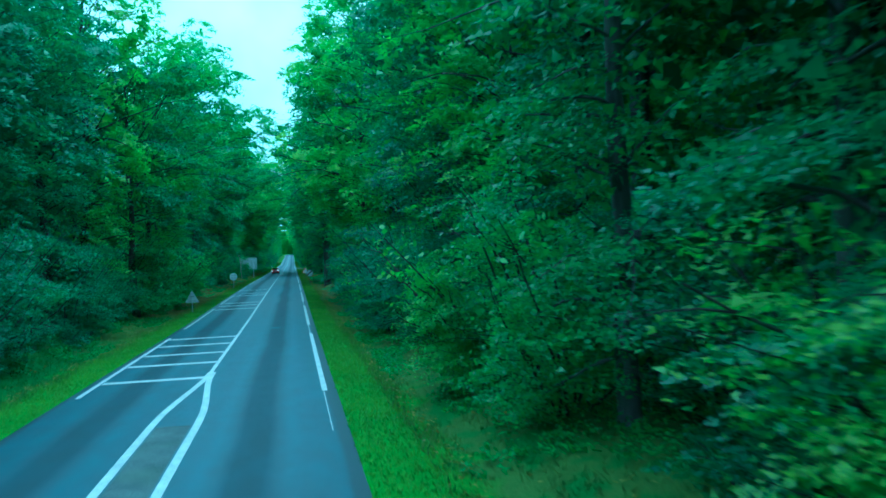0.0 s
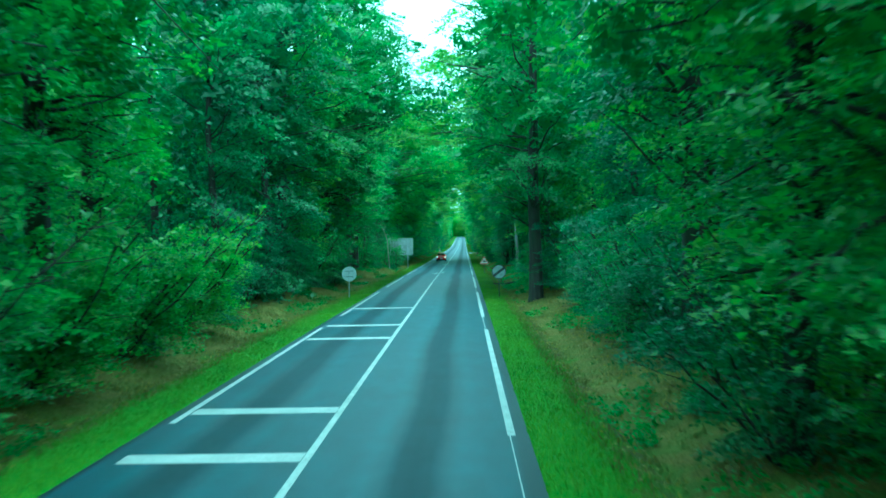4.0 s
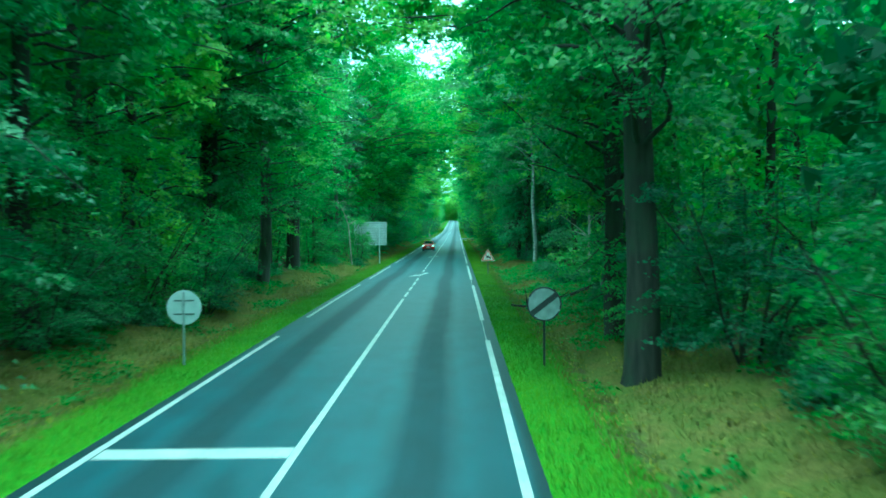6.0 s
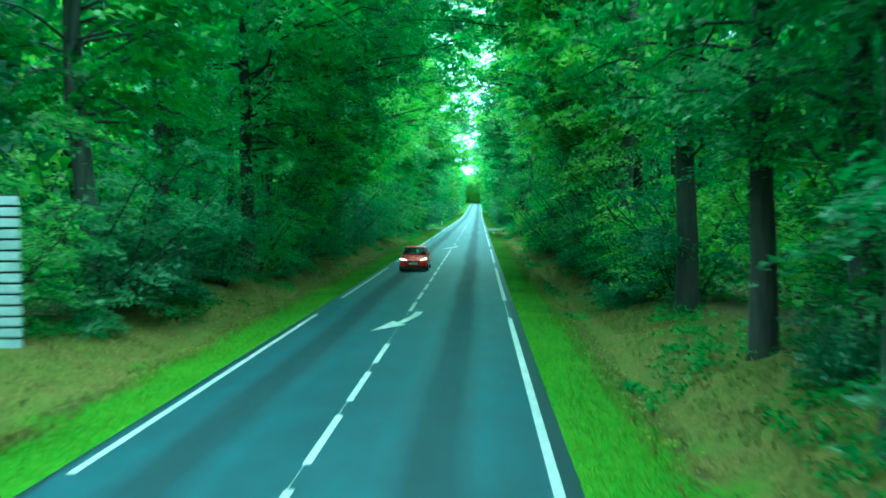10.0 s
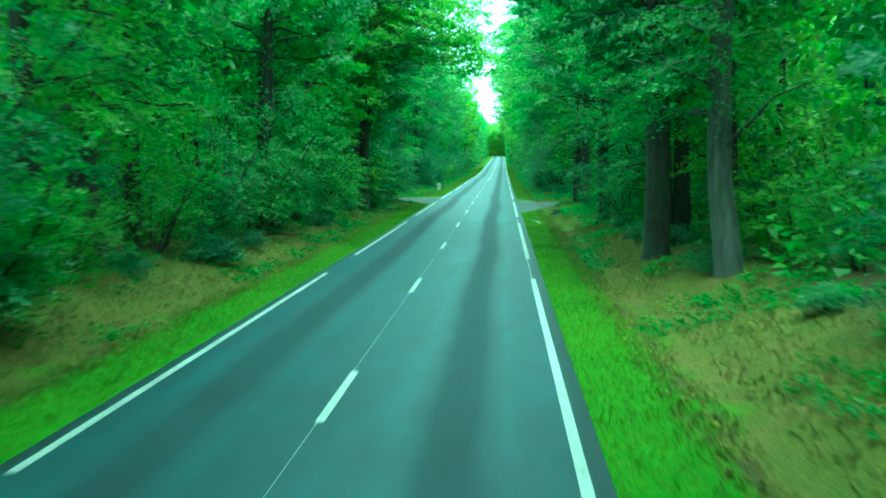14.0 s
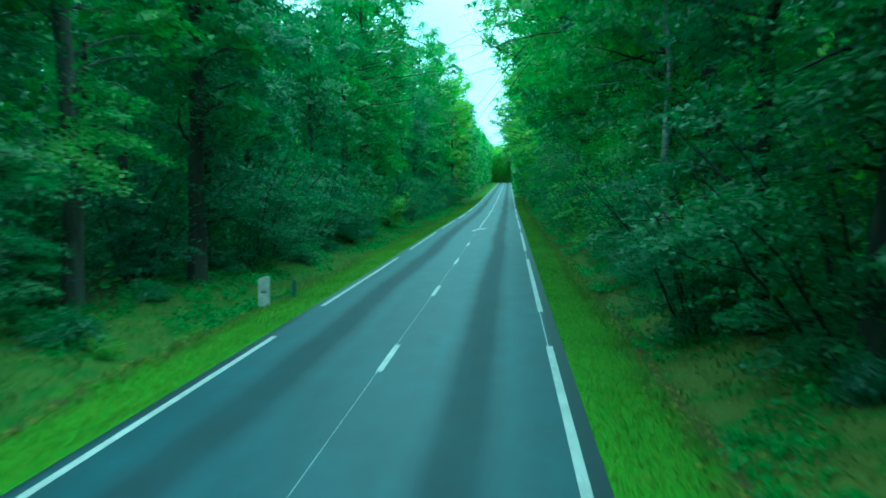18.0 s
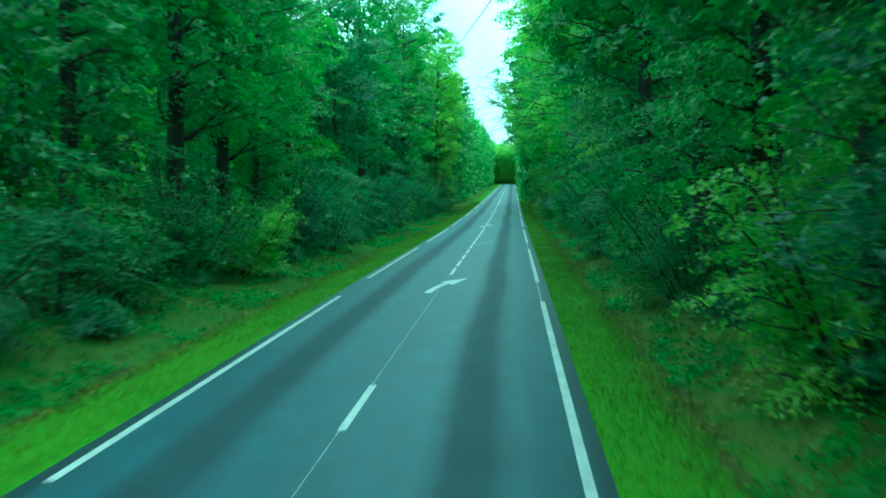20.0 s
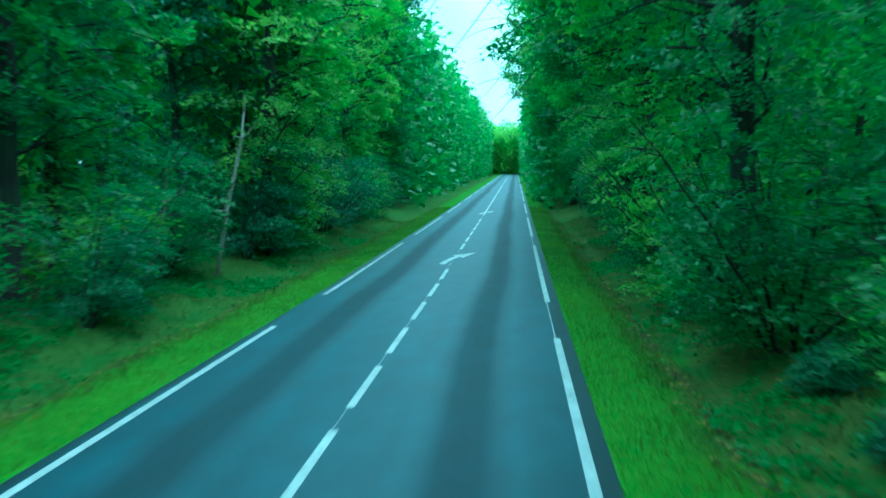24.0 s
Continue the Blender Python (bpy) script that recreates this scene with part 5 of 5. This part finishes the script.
    part("bumper_skirt", box(-0.76, -1.985, 0.16, 0.76, -1.80, 0.34, 0.03), CAR_DARK, root, "dark lower bumper")
    for s in (-1, 1):
        part("wiper", tube_bm([(s * 0.3 - 0.25, -0.99, 1.035), (s * 0.3 + 0.22, -0.80, 1.15)], 0.012), CAR_DARK, root)
    part("badge", box(-0.05, -2.022, 0.58, 0.05, -2.014, 0.66, 0.003), RIM, root, "plain chrome badge")
    part("number_plate", box(-0.26, -2.022, 0.44, 0.26, -1.99, 0.55, 0.004), SIGN_WHITE, root, "pale plate with no lettering")
    root.matrix_basis = pose(x, y, road_z(y) + camber(x)) @ Matrix.Scale(0.95, 4)


def camber(x):
    return -0.010 * abs(x)


no_limits_sign(4.76, 121.2)
sign_back(-4.54, 121.4)
sign_back(-4.6, 73.2, True)
warning_sign(4.80, 166.0)
direction_board(-7.05, -4.0, 185.4, 1.66, 3.84)
track_barrier(-8.55, 347.0)
milestone(-5.2, 367.9)
marker_post(-4.8, 370.3)
tree_stump(6.4, 320.0)
red_car(-1.36, 229.0)


def on_ground(points, lift):
    return [(x, y, ground_z(x, y) + lift + h, r) for x, y, h, r in points]


fallen_branch("fallen_branch", "dark fallen branch lying across the bank", on_ground([(4.9, 138.1, 0.0, 0.05), (5.6, 138.6, 0.05, 0.07), (7.1, 140.1, 0.08, 0.07), (8.6, 141.6, 0.12, 0.08), (10.0, 143.0, 0.2, 0.09)], 0.07), BARK, 5, 2)
fallen_branch("fallen_branch", "thick dark branch lying under the trees", on_ground([(9.9, 143.4, 0.25, 0.10), (10.4, 142.4, 0.22, 0.11), (10.9, 141.3, 0.10, 0.12)], 0.08), BARK, 1, 4)
fallen_branch("fallen_stick", "pale bare stick lying on the grass verge", on_ground([(4.50, 309.1, 0.0, 0.035), (4.55, 308.6, 0.02, 0.05), (4.72, 308.1, 0.0, 0.04)], 0.05), BLEACHED, 1, 5)
fallen_branch("dead_branch", "bleached dead branches hanging in the undergrowth", [(-6.54, 178.9, 0.10, 0.060), (-6.79, 178.6, 3.59, 0.055), (-6.98, 178.2, 4.28, 0.050), (-7.22, 177.9, 4.88, 0.045), (-7.46, 177.6, 5.43, 0.035), (-7.64, 177.4, 5.57, 0.020)], DEAD, 9, 6)
fallen_branch("dead_branch", "bare grey dead branches leaning out of the wood", [(-8.8, 497.0, 0.2, 0.05), (-8.2, 496.6, 1.6, 0.05), (-7.6, 496.0, 3.0, 0.04), (-7.4, 495.6, 4.2, 0.02)], DEAD, 9, 7)
fallen_branch("dead_branch", "bare pale twigs sticking out of the bushes", [(-7.6, 500.6, 0.3, 0.075), (-7.1, 500.2, 2.6, 0.075), (-6.5, 500.0, 5.0, 0.045), (-6.3, 499.8, 6.4, 0.02)], DEAD, 9, 8)


def dead_tree(x, y):
    """A bare, pale, many-branched dead tree."""
    r = np.random.default_rng(9)
    root = new("dead_tree")
    tagged(root, "pale bare dead tree with thin branches in the wood", "tree")
    trunk = curve_path(r, (0, 0, -0.2), (0.02, 0.0, 1.0), 8.5, 0.09, 0.02, 10, 0.0, 0.05)
    v, f = tubes([trunk], 8)
    piece("trunk", mesh_of("trunk", v, f, DEAD, True), root)
    for i in range(16):
        b = trunk[2 + i % 8]
        a = i * 2.4
        limb = curve_path(r, b[:3], (math.cos(a), math.sin(a), 0.7), 2.2 - 0.1 * i, 0.03, 0.008, 5, 0.02)
        v, f = tubes([limb], 5)
        piece("branch", mesh_of("branch", v, f, DEAD, True), root)
    root.matrix_basis = pose(x, y, ground_z(x, y))


dead_tree(9.6, 147.6)


# ---- road, markings and ground ----
def strip(name, xs, y0, y1, step, mat, lift=0.0, parent=None, label="", zf=None):
    """A strip of road or paint that follows the lie of the land."""
    n = max(1, int(round((y1 - y0) / step)))
    ys = np.linspace(y0, y1, n + 1)
    k = len(xs)
    vs = [(x, y, (zf(x, y) if zf else road_z(y) + camber(x)) + lift) for y in ys for x in xs]
    fs = [(i * k + j, i * k + j + 1, i * k + k + j + 1, i * k + k + j) for i in range(n) for j in range(k - 1)]
    return piece(name, mesh_of(name, vs, fs, mat), parent, label)


road = strip("road", [TAR_L, -2.4, -1.2, 0, 1.2, 2.4, TAR_R], -60, 960, 4, ASPHALT)
tagged(road, "grey two-lane asphalt forest road with darker tyre tracks", "road", kind="structure")


def dash(name, x, y0, y1, width, lift=0.006):
    strip(name, [x - width / 2, x + width / 2], y0, y1, 4.0, PAINT, lift, road)


# edge lines: 20 m painted, 6 m open, with the thin setting-out line in the gaps
for k in range(0, 34):
    far_r, far_l = -4.0 + 26 * k, -2.75 + 26 * k
    if k != 1:
        dash("edge_line", EDGE_R, far_r - 20, far_r, 0.15)
        dash("edge_line", EDGE_L, far_l - 20, far_l, 0.14)
    if k < 22:
        dash("thin_line", EDGE_R - 0.03, far_r + 0.02, far_r + 5.98, 0.022)
# centre line: solid, short dashes near the arrows, long gaps between
dash("centre_line", 0.0, 32.2, 141.6, 0.13)
far_ends = [146.1, 150.5, 155.0, 159.4] + [171.2 + 4.42 * k for k in range(7)] + [209.0 + 4.5 * k for k in range(11)]
far_ends += [268.7 + 13.03 * k for k in range(11)] + [423.9 + 4.33 * k for k in range(11)] + [477.6 + 4.48 * k for k in range(7)] + [516.5 + 4.48 * k for k in range(6)]
for y in far_ends:
    dash("centre_dash", 0.0, y - 3.2, y, 0.13)
strip("thin_line", [-0.035, -0.025], 141.7, 545.0, 4.0, PAINT, 0.004, road)
dash("centre_line", 0.0, 545.0, 900, 0.13)
for y in (32.3, 36.8, 40.5, 44.5, 48.2, 73.4, 78.2, 82.5, 96.8, 101.9, 111.7):
    strip("transverse_bar", [EDGE_L + 0.1, -1.6, -0.075], y - (0.32 if y > 70 else 0.25), y + (0.32 if y > 70 else 0.25), 1.0, PAINT, 0.006, road)
# the centre line parts in two round a worn patch
for way in (-1, 1):
    n = 18
    vs, fs = [], []
    for i in range(n + 1):
        y = 33.6 - 29.6 * i / n
        u = min(max((33.0 - y) / 9.0, 0.0), 1.0)
        x = way * (0.05 + 0.45 * u * u * (3 - 2 * u)) + 0.03
        for s in (-0.085, 0.085):
            vs.append((x + s, y, road_z(y) + camber(x) + 0.006))
    for i in range(n):
        fs.append((2 * i, 2 * i + 2, 2 * i + 3, 2 * i + 1))
    piece("parting_line", mesh_of("parting_line", vs, fs, PAINT), road)
strip("worn_island", [-0.34, 0.0, 0.40], 4.0, 23.6, 3.0, GRAVEL, 0.004, road, "pale worn patch between the lines")


def arrow(y_tail, turned, mat, shift=0.0):
    """A curved lane arrow that sweeps across the centre line."""
    pts_l, pts_r = [], []
    for i in range(8):
        u = i / 7
        x = -0.34 + 0.42 * u ** 1.7
        y = 3.35 * u
        w = 0.13 - 0.01 * u
        pts_l.append((x - w, y + 0.02))
        pts_r.append((x + w, y - 0.02))
    head = [(0.33, 2.75), (0.80, 5.35), (-0.18, 3.75)]
    bm = bmesh.new()

    def put_vert(p):
        x, y = (-p[0], 5.35 - p[1]) if turned else p
        x += shift
        return bm.verts.new((x, y_tail + y, road_z(y_tail + y) + camber(x) + 0.010))
    L, R = [put_vert(p) for p in pts_l], [put_vert(p) for p in pts_r]
    for i in range(7):
        bm.faces.new((L[i], R[i], R[i + 1], L[i + 1]))
    bm.faces.new([put_vert(p) for p in head])
    bmesh.ops.recalc_face_normals(bm, faces=bm.faces)
    if sum(f.normal.z for f in bm.faces) < 0:
        bmesh.ops.reverse_faces(bm, faces=bm.faces)
    part("lane_arrow", bm, mat, road, "curved white lane arrow")


for y in (161.2, 200.3, 256.4):
    arrow(y, True, PAINT)
for y in (413.9, 468.3, 506.3, 546.0):
    arrow(y, False, PAINT)

arrow(440.6, False, PAINT_FADED, 0.6)
strip("faded_marking", [0.9, 1.2], 443.4, 446.8, 1.0, PAINT_FADED, 0.006, road, "faded remains of a marking")

# gravel of the forest track that crosses the road
for side in (-1, 1):
    edge = TAR_R if side > 0 else TAR_L
    cols = [edge + side * d for d in (-0.10, 0.4, 0.9, 1.5, 2.2, 3.0, 4.0, 5.0, 6.5, 8.5, 11, 14, 18, 23)]
    vs, fs = [], []
    for x in cols:
        h = track_half(x)
        for j in range(9):
            y = h[0] + (h[1] - h[0]) * j / 8
            vs.append((x, y, (ground_z(x, y) + 0.022 if abs(x - edge) > 0.15 else road_z(y) - 0.012) - (0.03 if j in (0, 8) else 0)))
    for i in range(len(cols) - 1):
        for j in range(8):
            a = i * 9 + j
            fs.append((a, a + 9, a + 10, a + 1) if side > 0 else (a, a + 1, a + 10, a + 9))
    tagged(piece("forest_track", mesh_of("forest_track", vs, fs, GRAVEL, True)), "grey gravel forest track meeting the road", "track", kind="structure")

cols = [-1600, -500, -150, -70, -45, -32, -24, -19, -16, -14, -12.5, -11, -10, -9, -8.2, -7.5, -6.8, -6.2, -5.6, -5, -4.4, -3.9, -3.52, -3.3]
cols = cols + [-x + 0.28 for x in reversed(cols)]
ground = strip("ground", cols, -120, 1200, 1.5, SOIL, zf=ground_z)
ground.data.polygons.foreach_set("use_smooth", np.ones(len(ground.data.polygons), bool))
tagged(ground, "grassy verge and leaf-strewn forest floor beside the road", "ground", kind="structure")


def blades(name, label, seed, side, d0, d1, y0, y1, count, height, width, mat):
    """Grass and weeds: upright three-cornered blades."""
    r = np.random.default_rng(seed)
    edge = TAR_R if side > 0 else TAR_L
    x = edge + side * r.uniform(d0, d1, count)
    y = r.uniform(y0, y1, count)
    keep = np.array([not on_track(a, b, 0.2) for a, b in zip(x, y)])
    x, y = x[keep], y[keep]
    z = np.array([ground_z(a, b) for a, b in zip(x, y)])
    n = len(x)
    p = np.stack([x, y, z - 0.01], 1)
    a = r.uniform(0, 2 * np.pi, n)
    s = np.stack([np.cos(a), np.sin(a), np.zeros(n)], 1) * (width * r.uniform(0.6, 1.4, n))[:, None]
    tip = np.stack([r.normal(0, 0.45, n), r.normal(0, 0.45, n), np.ones(n)], 1) * (height * r.uniform(0.5, 1.5, n))[:, None]
    v = np.stack([p - s, p + s, p + tip], 1).reshape(-1, 3)
    tagged(piece(name, mesh_of(name, v, tris(len(v)), mat)), label, "grass", kind="stuff")


for side in (-1, 1):
    blades("verge_grass", "short bright green grass of the verge", 41 + side, side, -0.06, 1.7, 0, 560, 190000, 0.075, 0.013, GRASS)
    blades("bank_weeds", "olive green weeds and tall grass on the bank", 45 + side, side, 1.2, 5.5, 0, 540, 130000, 0.11, 0.022, WEED)
    blades("dry_grass", "straw-coloured dry grass on the bank", 49 + side, side, 1.5, 4.6, 66, 335, 10000, 0.09, 0.03, DRY)


def herbs(seed, side, count):
    """Broad-leaved herbs in uneven drifts on the bank and under the bushes."""
    r = np.random.default_rng(seed)
    edge = TAR_R if side > 0 else TAR_L
    x, y = edge + side * r.uniform(1.7, 6.5, count), r.uniform(0, 520, count)
    drift = np.array([noise.noise((a * 0.45, b * 0.22, 11.0)) + 0.09 * min(abs(a - edge) - 3.4, 2.0) + (0.3 if side > 0 and 126 < b < 172 else -0.14 if 85 < b < 290 else 0) for a, b in zip(x, y)])
    keep = (drift > -0.02) & np.array([not on_track(a, b, 0.3) for a, b in zip(x, y)])
    x, y = x[keep], y[keep]
    z = np.array([ground_z(a, b) for a, b in zip(x, y)])
    n, k = len(x), 9
    tall = r.uniform(0.08, 0.34, (n, 1, 1)) * r.uniform(0.3, 1.0, (n, k, 1))
    a = r.uniform(0, 2 * np.pi, (n, k, 1))
    out = np.concatenate([np.cos(a), np.sin(a), 0 * a], 2)
    c = np.stack([x, y, z], 1)[:, None] + out * r.uniform(0.03, 0.22, (n, k, 1)) + tall * (0, 0, 1.0)
    v = leaf_tris(r, c.reshape(-1, 3), out.reshape(-1, 3), 0.12, None, 0.45, 0.34)
    tagged(piece("bank_herbs", mesh_of("bank_herbs", v, tris(len(v)), HERB)), "low green herbs and seedlings on the bank", "herbs", kind="stuff")


herbs(71, 1, 26000)
herbs(72, -1, 26000)


def litter(seed, side):
    r = np.random.default_rng(seed)
    n = 9000
    edge = TAR_R if side > 0 else TAR_L
    d = np.where(r.uniform(size=n) < 0.5, r.normal(1.75, 0.22, n), r.uniform(1.5, 5.0, n))
    x, y = edge + side * d, r.uniform(0, 540, n)
    c = np.array([(a, b, ground_z(a, b) + 0.02) for a, b in zip(x, y)])
    v = leaf_quads(r, c, r.normal(0, 1, (n, 3)) * (1, 1, 0.1), 0.13)
    tagged(piece("leaf_litter", mesh_of("leaf_litter", v, quads(len(v)), DRY)), "brown fallen leaves along the ditch", "leaf litter", kind="stuff")


litter(61, 1)
litter(62, -1)
